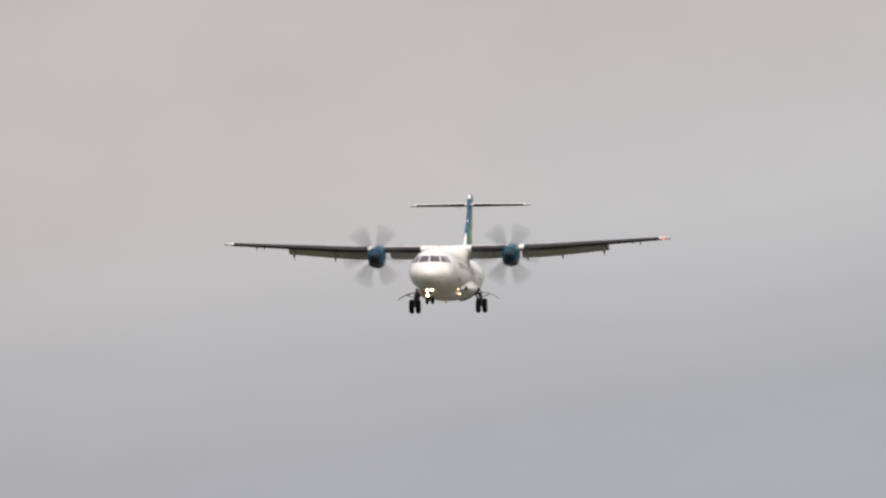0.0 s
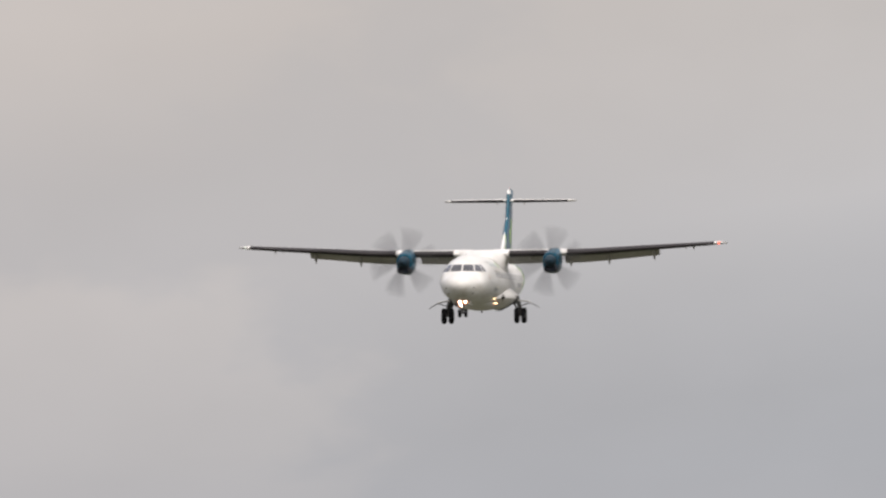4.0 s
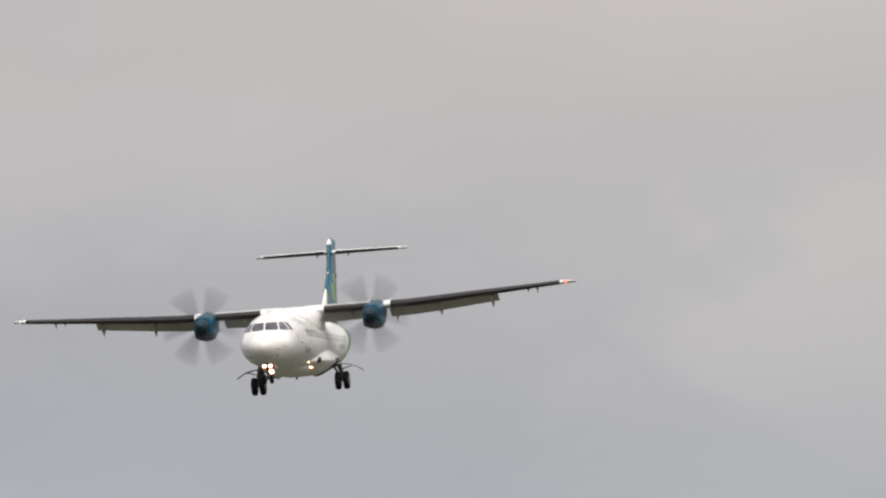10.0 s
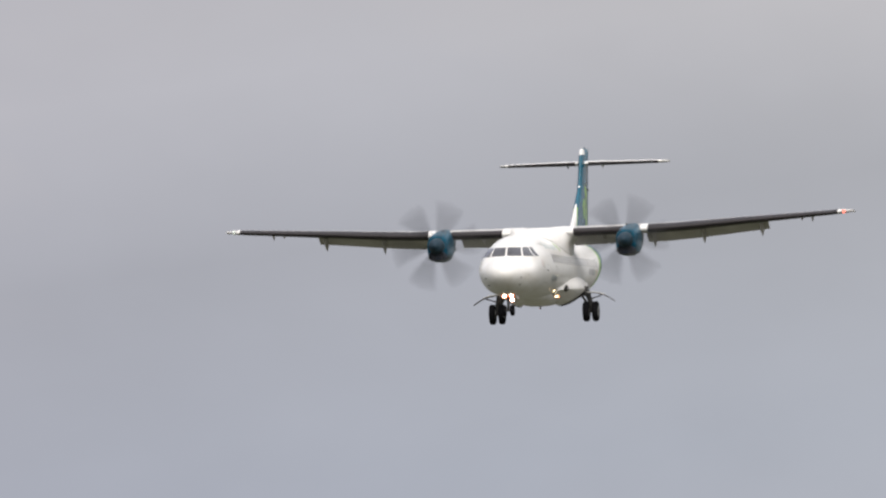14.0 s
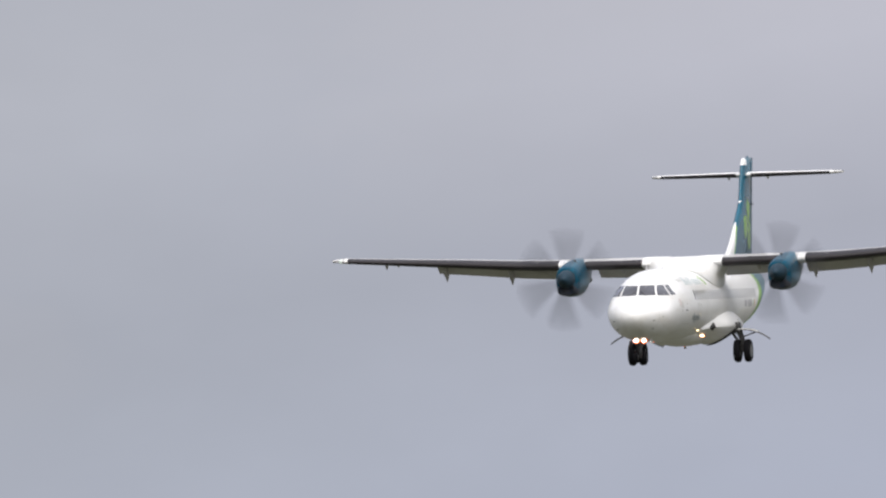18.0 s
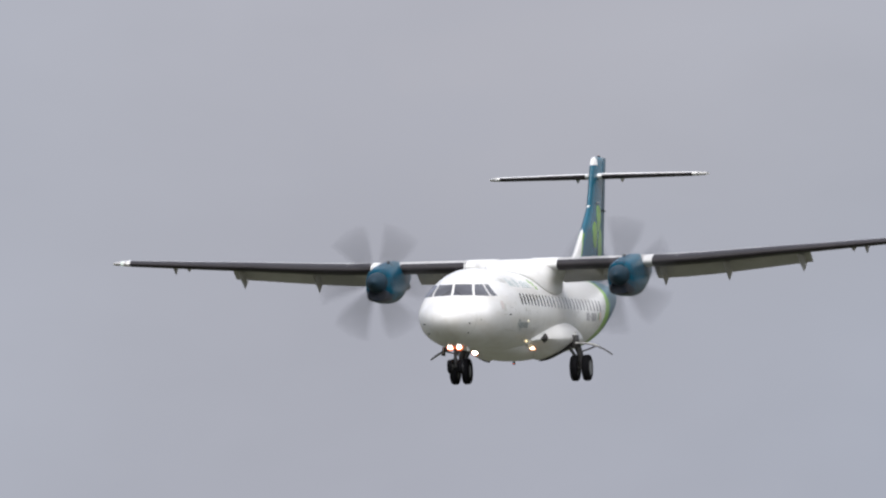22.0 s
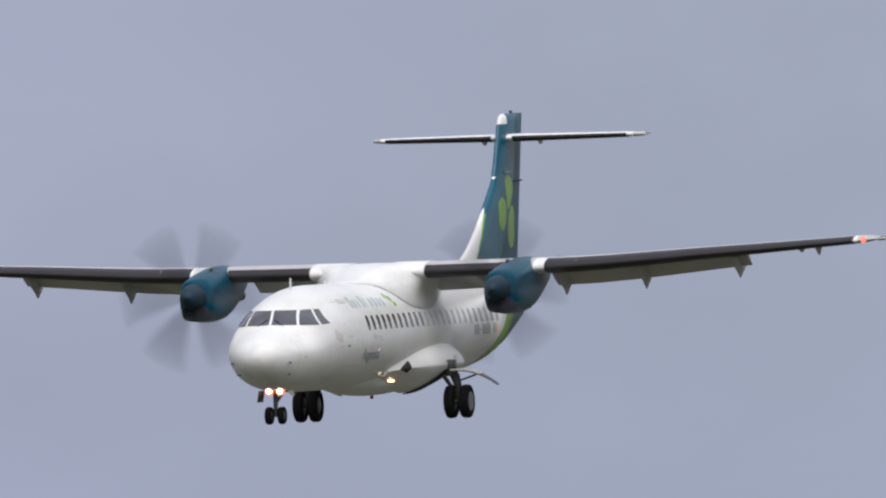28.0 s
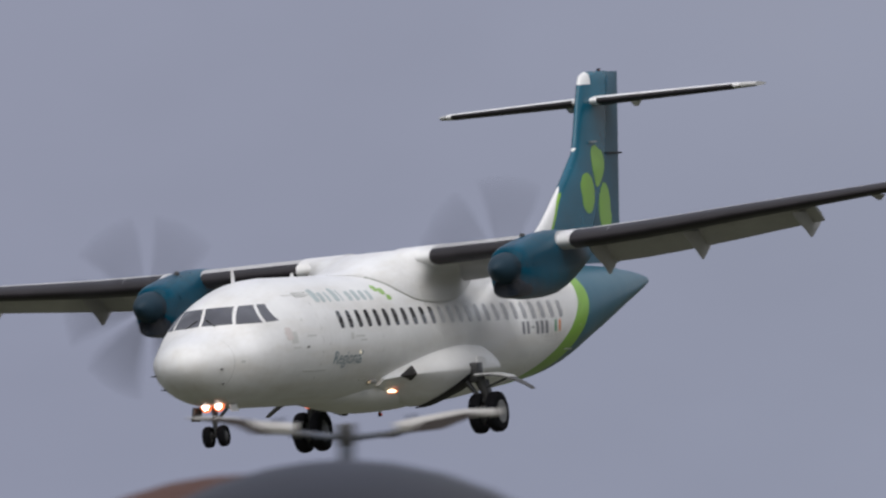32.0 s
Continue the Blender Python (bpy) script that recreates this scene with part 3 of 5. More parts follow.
        for z0, z1 in ((1.15, 1.7), (1.7, 2.2)):
            part("radome_seam", side_plate(0.95, 0.965, z0, z1, side, 0.003, m=6), faint_grey, hull)
        foot = P3(hull_a(0.34, 2.44), 0.34 * side, 2.44) + Vector((0.02, 0, 0.01))
        part("wiper", tube((foot, P3(hull_a(0.10, 2.60), 0.10 * side, 2.60) + Vector((0.03, 0, 0.015))), 0.012, 6), dark_metal, hull)
    # blade aerials on the roof
    for a, z, h in ((3.58, HULL_T(3.58) - 0.02, 0.30), (6.9, 3.41, 0.10)):
        part("blade_aerial", loft([[P3(a - 0.13 + u, v, z) for u, v in ((0, 0), (0.06, 0.022), (0.24, 0), (0.06, -0.022))],
                                   [P3(a - 0.05 + u, v, z + h) for u, v in ((0, 0), (0.04, 0.014), (0.15, 0), (0.04, -0.014))]]), white_paint, hull)
    return hull


hull = build_hull()


def word_on_hull(text, a0, z0, height, side, mat, parent):
    """A readable word wrapped on the hull's side."""
    cu = bpy.data.curves.new("word", "FONT")
    cu.body, cu.size, cu.extrude = text, height, 0.0
    ob = new("word", cu)
    me = bpy.data.meshes.new_from_object(ob.evaluated_get(bpy.context.evaluated_depsgraph_get()))
    bpy.data.objects.remove(ob)
    width = max(v.co.x for v in me.vertices)
    for v in me.vertices:
        a = a0 + (v.co.x if side > 0 else width - v.co.x) * 1.25
        v.co = hull_point(a, z0 + v.co.y, side, 0.006)
    me.materials.clear()
    me.materials.append(mat)
    w = new("word_marking", me)
    w.parent = parent
    return w


for s in (1, -1):
    word_on_hull("Regional", 5.42, 1.48, 0.38, s, lettering, hull)


def glide(knots, m):
    """A smooth line through knots, m steps between each two."""
    out = []
    n = len(knots)
    for i in range(n - 1):
        p = [Vector((*knots[min(max(k, 0), n - 1)], 0)) for k in (i - 1, i, i + 1, i + 2)]
        for q in range(m):
            t = q / m
            v = 0.5 * (2 * p[1] + (p[2] - p[0]) * t + (2 * p[0] - 5 * p[1] + 4 * p[2] - p[3]) * t * t + (3 * p[1] - p[0] - 3 * p[2] + p[3]) * t**3)
            out.append((v.x, v.y))
    return out + [knots[-1]]


def build_fairings():
    top = curve((8.3, 3.425), (9.2, 3.50), (10.2, 3.70), (10.9, 3.83), (12.0, 3.87), (13.4, 3.80), (14.6, 3.62), (16.2, 3.40))
    low = curve((8.3, 3.40), (9.2, 3.36), (9.55, 3.30), (9.84, 3.18), (10.2, 2.95), (10.83, 2.76), (11.83, 2.68), (12.7, 2.72), (14.0, 2.95), (15.2, 3.22), (16.2, 3.36))
    full = curve((8.3, 2.0), (9.8, 2.05), (10.6, 2.3), (11.3, 3.0), (13.5, 3.0), (16.2, 2.0))
    st = [8.3, 8.6, 8.9, 9.2, 9.4, 9.55, 9.7, 9.84, 10.0, 10.15, 10.3] + [10.55 + 0.25 * k for k in range(23)]
    flat = curve((8.3, 0.4), (9.5, 0.55), (10.2, 0.90), (10.7, 1.16), (11.05, 1.42), (11.3, 1.50), (13.2, 1.50), (14.0, 1.25), (15.2, 0.75), (16.2, 0.45))
    arch = curve((8.3, 0.02), (9.5, 0.10), (10.3, 0.10), (11.0, 0.03), (13.3, 0.03), (14.5, 0.08), (16.2, 0.03))
    rings = []
    for a in st:
        w, wt, t, lo = hull_y(a, low(a)) + 0.02, flat(a), top(a), low(a)
        hgt = t - lo
        wm = w + 0.25 * max(wt - w, 0)
        knots = [(w - 0.08, lo - 0.03), (w, lo), (wm * 0.6 + w * 0.4 if wt > w else w * 0.75 + wt * 0.25, lo + 0.35 * hgt), (max(wt, 0.2) * 0.96, lo + 0.66 * hgt), (wt * 0.93, t - 0.9 * arch(a) - 0.03), (wt * 0.6, t - 0.36 * arch(a)), (0, t)]
        flared = glide(knots, 4)[4:]
        m = len(flared) - 1
        dome = [(w * max(math.cos(math.pi / 2 * q / m), 0.0), lo + hgt * math.sin(math.pi / 2 * q / m)) for q in range(m + 1)]
        f = min(max((a - 10.45) / 0.75, 0), 1)
        f = f * f * (3 - 2 * f)
        half = [knots[0]] + [(p[0] * (1 - f) + q[0] * f, p[1] * (1 - f) + q[1] * f) for p, q in zip(dome, flared)]
        ring = half + [(-y, z) for y, z in half[-2::-1]]
        rings.append([P3(a, y, z) for y, z in ring])
    fair = part("wing_fairing", loft(rings), white_paint, airliner, "smooth white fairing between hull and wing")
    for s in (1, -1):
        line = [9.5 + 0.12 * k for k in range(44)]
        part("fairing_seam", plate([[(hull_point(a, low(a) + d, s, 0.030 if d < 0 else 0.034), hull_point(a, low(a) + d, s, -0.02)) for d in (-0.016, 0.004)] for a in line]), faint_grey, fair)
    # belly fairing with a bulge on each side for the main wheels
    bw = curve((6.0, 0.15), (7.0, 0.40), (8.2, 0.74), (9.6, 0.93), (11.0, 1.08), (12.5, 1.02), (14.0, 0.8), (15.0, 0.5))
    bb = curve((6.0, 0.76), (7.2, 0.70), (8.2, 0.61), (9.2, 0.525), (10.3, 0.485), (11.3, 0.51), (12.3, 0.60), (13.5, 0.74), (15.0, 0.90))
    st = [6.0 + 0.3 * k for k in range(31)]
    belly = part("belly_fairing", loft([superellipse(a, bw(a), 1.25, bb(a), 2.3, 40, zc=1.0) for a in st]), white_paint, airliner)
    for s in (1, -1):
        sw = curve((8.7, 0.03), (9.1, 0.16), (9.67, 0.30), (10.5, 0.48), (11.5, 0.66), (12.6, 0.74), (13.6, 0.70), (14.05, 0.56), (14.3, 0.2))
        sh = curve((8.7, 0.06), (9.1, 0.24), (9.67, 0.38), (10.5, 0.52), (11.5, 0.62), (12.6, 0.69), (13.6, 0.66), (14.05, 0.54), (14.3, 0.2))
        zc = curve((8.3, 1.08), (9.6, 1.16), (11, 1.20), (15.8, 1.24))
        st = [8.7, 8.8, 8.95, 9.2, 9.45, 9.7, 10.0, 10.4, 10.8, 11.2, 11.6, 12.0, 12.4, 12.8, 13.2, 13.5, 13.75, 13.95, 14.1, 14.22, 14.3]
        yl = curve((8.3, 1.05), (9.0, 0.92), (9.5, 0.84), (10.2, 0.80), (10.8, 0.78), (11.4, 0.88), (12.3, 1.1), (13, 1.15), (15.75, 1.2))
        zl = curve((8.3, 1.05), (9.0, 0.93), (9.5, 0.84), (10.2, 0.66), (10.8, 0.52), (11.4, 0.53), (12.3, 0.72), (13, 0.85), (15.75, 1.1))
        bend = curve((8.3, 1.0), (9.6, 1.05), (10.6, 1.45), (12.3, 1.6), (15.75, 1.6))

        def pod_point(a, f, off=0.0):
            """f: 1 at the top, 0 on the crease, -1 at the bottom."""
            t = radians(90 * abs(f))
            n = 1.55 if f > 0 else bend(a)
            ye, ze = (0.98, zc(a) + sh(a)) if f > 0 else (yl(a), zl(a))
            yc = 1.10 + sw(a)
            y = ye + (yc - ye) * max(math.cos(t), 0.0) ** (2 / n)
            z = zc(a) + (ze - zc(a)) * math.sin(t) ** (2 / n)
            return P3(a, (y + off * math.cos(t)) * s, z + math.copysign(off * math.sin(t), f))

        rings = [[pod_point(a, f) for f in (1, 0.88, 0.75, 0.62, 0.5, 0.38, 0.26, 0.16, 0.08, 0.03, 0, -0.03, -0.08, -0.16, -0.26, -0.38, -0.5, -0.62, -0.75, -0.88, -1)] + [P3(a, 0.6 * s, zl(a) + 0.1), P3(a, 0.6 * s, zc(a) + 0.2)] for a in st]
        pod = part("gear_fairing", loft(rings), white_paint, airliner, "white wheel fairing bulging from the belly")
        grid = []
        for u in range(6):
            f = u / 5
            a = 9.20 + 0.60 * f
            grid.append([(pod_point(a, 0.02 + 0.34 * q * f ** 0.55, 0.014), pod_point(a, 0.02 + 0.34 * q * f ** 0.55, -0.05)) for q in (-1, -0.6, -0.2, 0.2, 0.6, 1)])
        part("air_inlet", plate(grid), bay_dark, pod, "dark three-cornered air inlet")
        # open wheel bay: its shade as a dark crescent sheet along the pod's lower edge, up to the leg
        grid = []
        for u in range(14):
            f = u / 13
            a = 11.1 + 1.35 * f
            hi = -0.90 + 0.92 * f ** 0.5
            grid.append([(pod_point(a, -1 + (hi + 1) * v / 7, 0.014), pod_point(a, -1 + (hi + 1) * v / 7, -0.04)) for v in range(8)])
        part("wheel_bay_shade", plate(grid), bay_dark, pod, "dark sheet for the shade inside the wheel bay")
        # landing lamp in the belly's shoulder
        if s > 0:
            c = P3(9.48, 0.92, 0.875)
            part("landing_lamp", oval_lens(c, Vector((-0.10, 0.105, -0.02)), Vector((0.02, 0, 0.038)), Vector((0.5, 0.8, -0.25)), 0.02), landing_glow, belly, "glowing warm white landing lamp")
            part("lamp_halo", oval_lens(c, Vector((-0.125, 0.13, -0.025)), Vector((0.02, 0, 0.048)), Vector((0.5, 0.8, -0.25)), 0.008), lamp_halo, belly)
        else:
            # its twin hangs lower, in a short can
            c = P3(9.48, -0.96, 0.80)
            part("landing_lamp", disc_lens(c, Vector((1, 0.15, -0.05)), 0.085, 0.03), lamp_glow, belly, "glowing warm white landing lamp")
            part("lamp_halo", disc_lens(c - Vector((0.012, 0, 0)), Vector((1, 0.15, -0.05)), 0.115, 0.02), lamp_halo, belly)
            part("lamp_can", tube((c - Vector((0.02, 0, 0)), P3(9.75, -0.93, 0.82), P3(10.15, -0.86, 0.85)), (0.112, 0.12, 0.09), 16), white_paint, belly)
        c = P3(8.28, 1.05 * s, 1.08)
        part("small_lamp", disc_lens(c, Vector((1, 0.08 * s, -0.02)), 0.04, 0.02), landing_glow, belly, "small lamp in an added hood")
        # added tube that hides the small lamp's glow from the side
        hood = [[c + Vector((x, math.cos(t) * r, math.sin(t) * r)) for t in (2 * math.pi * q / 14 for q in range(14))] for x, r in ((-0.06, 0.04), (-0.06, 0.047), (0.28, 0.047), (0.28, 0.042), (0.0, 0.042))]
        part("added_lamp_hood", loft(hood, cap=False), lamp_rim_dark, belly)
        part("inspection_lamp", disc_lens(hull_point(6.88, 1.71, s, 0.0), Vector((0.0, 1.0 * s, 0)), 0.028, 0.006), glint_glow, hull)


def oval_lens(c, u, v, out, depth, k=24):
    """A shallow oval lens with half-axes u and v, bulging along out."""
    d = out.normalized()
    return loft([[c + d * h + (u * math.cos(t) + v * math.sin(t)) * f for t in (2 * math.pi * q / k for q in range(k))]
                 for f, h in ((1.0, -0.08), (1.0, 0.0), (0.9, 0.45 * depth), (0.6, 0.85 * depth), (0.15, depth))])


def disc_lens(c, axis, r, depth, k=20):
    """A shallow round lens that faces along axis."""
    d = axis.normalized()
    side = d.cross(Vector((0, 0, 1))).normalized()
    up = side.cross(d)
    rings = []
    for q, (f, h) in enumerate(((1.0, -0.03), (1.0, 0.0), (0.9, 0.45 * depth), (0.6, 0.85 * depth), (0.15, depth))):
        rings.append([c + d * h + (side * math.cos(t) + up * math.sin(t)) * r * f for t in (2 * math.pi * w / k for w in range(k))])
    return loft(rings)


build_fairings()


def build_wing(s):
    ys = [0.9, 1.5, 2.5, 3.6, 4.9, 6.5, 8.2, 9.7]
    wing = part("wing", loft([wing_ring(y, s, 0, 0.76) for y in ys]), wing_paint, airliner, "grey high wing with black leading edge")
    ys2 = [9.7, 10.5, 11.5, 12.5, 13.1, 13.3, 13.42, 13.46]
    part("wing_tip_panel", loft([wing_ring(y, s, 0, 0.80) for y in ys2]), wing_paint, wing)
    part("aileron", loft([wing_ring(y, s, 0.805, 1.0, k=5) for y in [9.74, 11, 12.3, 13.15]]), flap_paint, wing)
    part("wing_root", loft([wing_ring(y, s, 0, 0.76, 0.010) for y in (0.6, 1.1, 1.52)]), white_paint, wing, "white wing root")
    # rubber boots along the leading edge
    for y0, y1, up in ((1.53, 3.72, 4), (4.72, 12.85, 6)):
        st = [y0 + (y1 - y0) * k / 10 for k in range(11)]
        rings = []
        for y in st:
            r = wing_ring(y, s, 0, 0.76, 0.006)
            rings.append([r[i] for i in range(up, -1, -1)] + [r[-i] for i in (1, 2, 3, 4, 5, 6, 7)])
        part("deicing_boot", loft(rings, closed=True), boot_rubber, wing, "black rubber de-icing boot")
    for y0, y1 in ((4.42, 4.72), (12.88, 12.98)):
        rings = []
        for y in (y0, (y0 + y1) / 2, y1 - 0.004):
            r = wing_ring(y, s, 0, 0.76, 0.004)
            rings.append([r[i] for i in (7, 6, 5, 4, 3, 2, 1, 0)] + [r[-i] for i in (1, 2, 3, 4, 5, 6, 7)])
        part("leading_edge_collar", loft(rings), white_paint, wing)
    # flaps lowered behind and below the wing
    for y0, y1, drop in ((1.25, 3.55, 0.13), (4.42, 9.68, 0.11)):
        rings = []
        for k in range(6):
            y = y0 + (y1 - y0) * k / 5
            le, te = WING_LE(y), WING_TE(y)
            ch = (te - le)
            root = P3(le + 0.725 * ch, y * s, WING_Z(y) - drop + 0.055 * k / 5)
            fl = ch * 0.31
            rot = Matrix.Rotation(radians(-30), 3, "Y")
            ring = []
            for q in airfoil(0, fl, 0.15, 0, 0, k=8):
                v = q - P3(0, 0, 0)
                ring.append(root + Vector((rot @ v).to_tuple()))
            rings.append(ring)
        part("flap", loft(rings), flap_paint, wing, "grey flap lowered for landing")
    for y, dz in ((2.6, 0.24), (4.75, 0.62), (6.88, 0.60), (9.38, 0.54)):
        zt = WING_Z(y) - 0.14
        rings = []
        for a, w, h in ((12.05, 0.02, 0.05), (12.4, 0.07, dz * 0.42), (12.75, 0.085, dz * 0.72), (13.0, 0.07, dz), (13.12, 0.05, dz * 0.98), (13.5, 0.03, dz * 0.62), (13.75, 0.008, dz * 0.35)):
            rings.append([P3(a, y * s + p * w, zt - h * q) for p, q in ((-1, 0), (1, 0), (0.8, 0.7), (0, 1.0), (-0.8, 0.7))])
        part("flap_hinge_fairing", loft(rings), wing_paint, wing)
    for y, dz in ((11.15, 0.12), (11.6, 0.22)):
        zt = WING_Z(y) - 0.05
        part("aileron_hinge", loft([[P3(a, y * s + p * 0.035, zt - h * q) for p, q in ((-1, 0), (1, 0), (0, 1))] for a, h in ((12.2, 0.03), (12.55, dz), (12.75, dz), (12.95, 0.03))]), wing_paint, wing)
    # coloured lamp and pale lens at the tip, discharge wicks behind it
    c = P3(11.34, 13.12 * s, WING_Z(13.12) + 0.0)
    part("navigation_lamp", disc_lens(c, Vector((1, 0.25 * s, -0.05)), 0.085, 0.06), nav_red if s > 0 else nav_white, wing, "small glowing lamp in the wing tip")
    c = P3(11.62, 13.44 * s, WING_Z(13.4))
    part("tip_lens", loft([[c + Vector((x, y * s, z)) for y, z in ((0, 0.05), (0.05, 0.0), (0, -0.05), (-0.05, 0))] for x in (0.10, -0.15, -0.7)]), flap_paint, wing)
    for k in range(3):
        y = 13.4 - 0.25 * k
        q = P3(WING_TE(y) - 0.02, y * s, WING_Z(y) + 0.01)
        part("discharge_wick", tube((q, q + Vector((-0.28, 0.05 * s, 0.0))), 0.010, 6), boot_rubber, wing)


for s in (1, -1):
    build_wing(s)


def build_nacelle(s):
    y0 = 4.05 * s
    st = [(8.95, 0.35, 3.55, 2.66), (9.02, 0.41, 3.60, 2.58), (9.25, 0.455, 3.66, 2.52), (9.8, 0.465, 3.76, 2.49), (10.5, 0.44, 3.86, 2.50), (11.2, 0.40, 3.92, 2.56),
          (11.8, 0.35, 3.93, 2.68), (12.4, 0.29, 3.90, 2.86), (13.0, 0.22, 3.83, 3.06), (13.5, 0.16, 3.73, 3.26), (13.8, 0.06, 3.62, 3.42)]
    nac = part("engine_nacelle", loft([superellipse(a, w, t, b, 2.7, 40, y0) for a, w, t, b in st]), nacelle_paint, airliner, "teal engine nacelle under the wing")
    part("intake_lip", loft([superellipse(8.93, 0.22, 2.88, 2.62, 2.6, 28, y0), superellipse(8.89, 0.30, 2.95, 2.565, 2.6, 28, y0), superellipse(8.98, 0.36, 2.99, 2.545, 2.6, 28, y0),
                             superellipse(9.16, 0.41, 3.00, 2.525, 2.6, 28, y0), superellipse(9.34, 0.40, 2.90, 2.530, 2.6, 28, y0)]), navy_paint, nac, "dark engine air intake")
    part("exhaust", tube((P3(12.4, y0 - 0.08 * s, 3.10), P3(13.1, y0 - 0.09 * s, 3.12)), (0.12, 0.13), 16), dark_metal, nac)
    part("vent_scoop", loft([superellipse(a, w, 3.84 + h, 3.7, 2, 12, y0 - 0.10 * s) for a, w, h in ((10.15, 0.02, 0.02), (10.2, 0.045, 0.06), (10.35, 0.04, 0.05), (10.45, 0.02, 0.0))]), dark_metal, nac)
    # propeller: turns about its own x axis
    prop = new("propeller")
    prop.parent = airliner
    prop.location = P3(8.72, y0, 3.16)
    prop["label"] = "six-bladed dark propeller, spinning"
    rings = []
    for x, r in ((0.55, 0.01), (0.53, 0.05), (0.44, 0.14), (0.30, 0.23), (0.12, 0.30), (-0.05, 0.33), (-0.2, 0.34)):
        rings.append([Vector((x, math.cos(t) * r, math.sin(t) * r)) for t in (2 * math.pi * q / 32 for q in range(32))])
    part("spinner", loft(rings), spinner_paint, prop, "dark pointed propeller spinner")
    for b in range(6):
        rings = []
        for r, ch, tw, sweep in ((0.34, 0.14, 62, 0), (0.55, 0.22, 54, 0.0), (0.9, 0.32, 42, 0.02), (1.3, 0.36, 33, 0.03), (1.6, 0.315, 28, 0.01), (1.8, 0.22, 25, -0.03), (1.92, 0.11, 23, -0.07), (1.966, 0.03, 23, -0.09)):
            ring = []
            for q in range(12):
                t = 2 * math.pi * q / 12
                u, v = math.cos(t) * ch * 0.405 + sweep, math.sin(t) * ch * 0.045
                tt = radians(tw)
                ring.append(Vector((u * math.sin(tt) + v * math.cos(tt), u * math.cos(tt) - v * math.sin(tt), r)))
            rings.append(ring)
        bm = loft(rings)
        bmesh.ops.transform(bm, matrix=Matrix.Rotation(radians(60 * b), 4, "X"), verts=bm.verts)
        part("blade", bm, blade_black, prop)
    return prop


propellers = [build_nacelle(s) for s in (1, -1)]


def build_tail():
    le = curve((3.35, 18.6), (3.7, 19.85), (4.11, 20.95), (4.48, 21.64), (4.92, 22.34), (5.35, 22.98), (5.83, 23.62), (7.0, 24.18), (7.40, 24.40), (7.55, 24.8))
    te = curve((3.1, 25.65), (4.0, 25.86), (7.55, 26.68))

    def fin_ring(z, x0=0.0, x1=1.0, grow=0.0):
        a0, a1 = le(z), te(z)
        ch = a1 - a0
        th = min(0.34, 0.11 * ch) if z < 7.35 else 0.34 * (7.68 - z) / 0.33
        ring = []
        for p in airfoil(0, 1.0, 0.5, 0, 0, x0, x1, 12, camber=0):
            v = p - P3(0, 0, 0)
            ring.append(P3(a0 - grow - v.x * (ch + grow), 2 * v.z * (th + 2 * grow), z))
        return ring

    zs = [3.1, 3.4, 3.6, 3.8, 4.0, 4.3, 4.6, 4.9, 5.3, 5.8, 6.3, 6.8, 7.1, 7.30, 7.44, 7.53]
    fin = part("tail_fin", loft([fin_ring(z, 0, 0.615) for z in zs]), fin_paint(), airliner, "teal tail fin with lime leaf emblem")
    part("rudder", loft([fin_ring(z, 0.622, 1.0) for z in [3.42, 4.2, 5.0, 5.75]]), rudder_paint, fin)
    part("rudder_upper", loft([fin_ring(z, 0.622, 1.0) for z in [5.78, 6.3, 6.9, 7.35, 7.45, 7.52]]), rudder_paint, fin)
    part("rudder_gap_cover", loft([[P3(a, y, z) for a, y in ((25.3, -0.15), (26.42, -0.03), (26.42, 0.03), (25.3, 0.15))] for z in (5.75, 5.785)]), bay_dark, fin)

    # leaf emblem, three lobes on each side
    for side in (1, -1):
        for a, z, ra, rz, tilt, pinch, notch in ((24.64, 5.49, 0.38, 0.47, -20, 0.42, 0.5), (23.87, 4.92, 0.42, 0.44, 10, 0.0, 1.0), (24.98, 4.58, 0.42, 0.56, -4, -0.10, 0.0)):
            rings = []
            for f in (1.03, 1.0, 0.75, 0.5, 0.25, 0.03):
                ring = []
                for q in range(28):
                    t = 2 * math.pi * q / 28
                    u = math.cos(t) * ra * (1 + pinch * math.sin(t)) * (1 - 0.10 * math.sin(t) ** 8) * min(f, 1.0)
                    dent = 1 - 0.16 * math.exp(-(((t - notch * math.pi) / 0.32) ** 2))  # where the lobe is notched like a heart
                    u *= dent
                    w = math.sin(t) * rz * min(f, 1.0) * dent
                    c, sn = math.cos(radians(tilt)), math.sin(radians(tilt))
                    aa, zz = a + u * c - w * sn, z + u * sn + w * c
                    ch = te(zz) - le(zz)
                    x = min((aa - le(zz)) / ch, 0.98)
                    th = min(0.34, 0.11 * ch) / ch
                    hw = 5 * th * (0.2969 * math.sqrt(x) - 0.1260 * x - 0.3516 * x * x + 0.2843 * x**3 - 0.1015 * x**4) * ch
                    ring.append(P3(aa, side * (hw + (0.005 if f <= 1 else -0.02)), zz))
                rings.append(ring)
            part("leaf_emblem", loft(rings), lime_paint, fin, "lime leaf lobe")
        part("vent_fin", box(*P3(24.38, 0.19 * side, 6.01), 0.34, 0.05, 0.03), bare_metal, fin)
    # tailplane
    for s in (1, -1):
        tle = curve((0, 24.55), (0.2, 24.58), (3.3, 25.02), (3.64, 25.35))
        tte = curve((0, 26.1), (3.64, 26.05))

        def tail_ring(y, x0, x1, grow=0.0, k=10):
            a0 = tle(y) - grow
            ch = tte(y) - tle(y) + grow
            return airfoil(a0, ch, 0.135 + 2 * grow / ch, y * s, 6.89, x0, x1, k, camber=0)

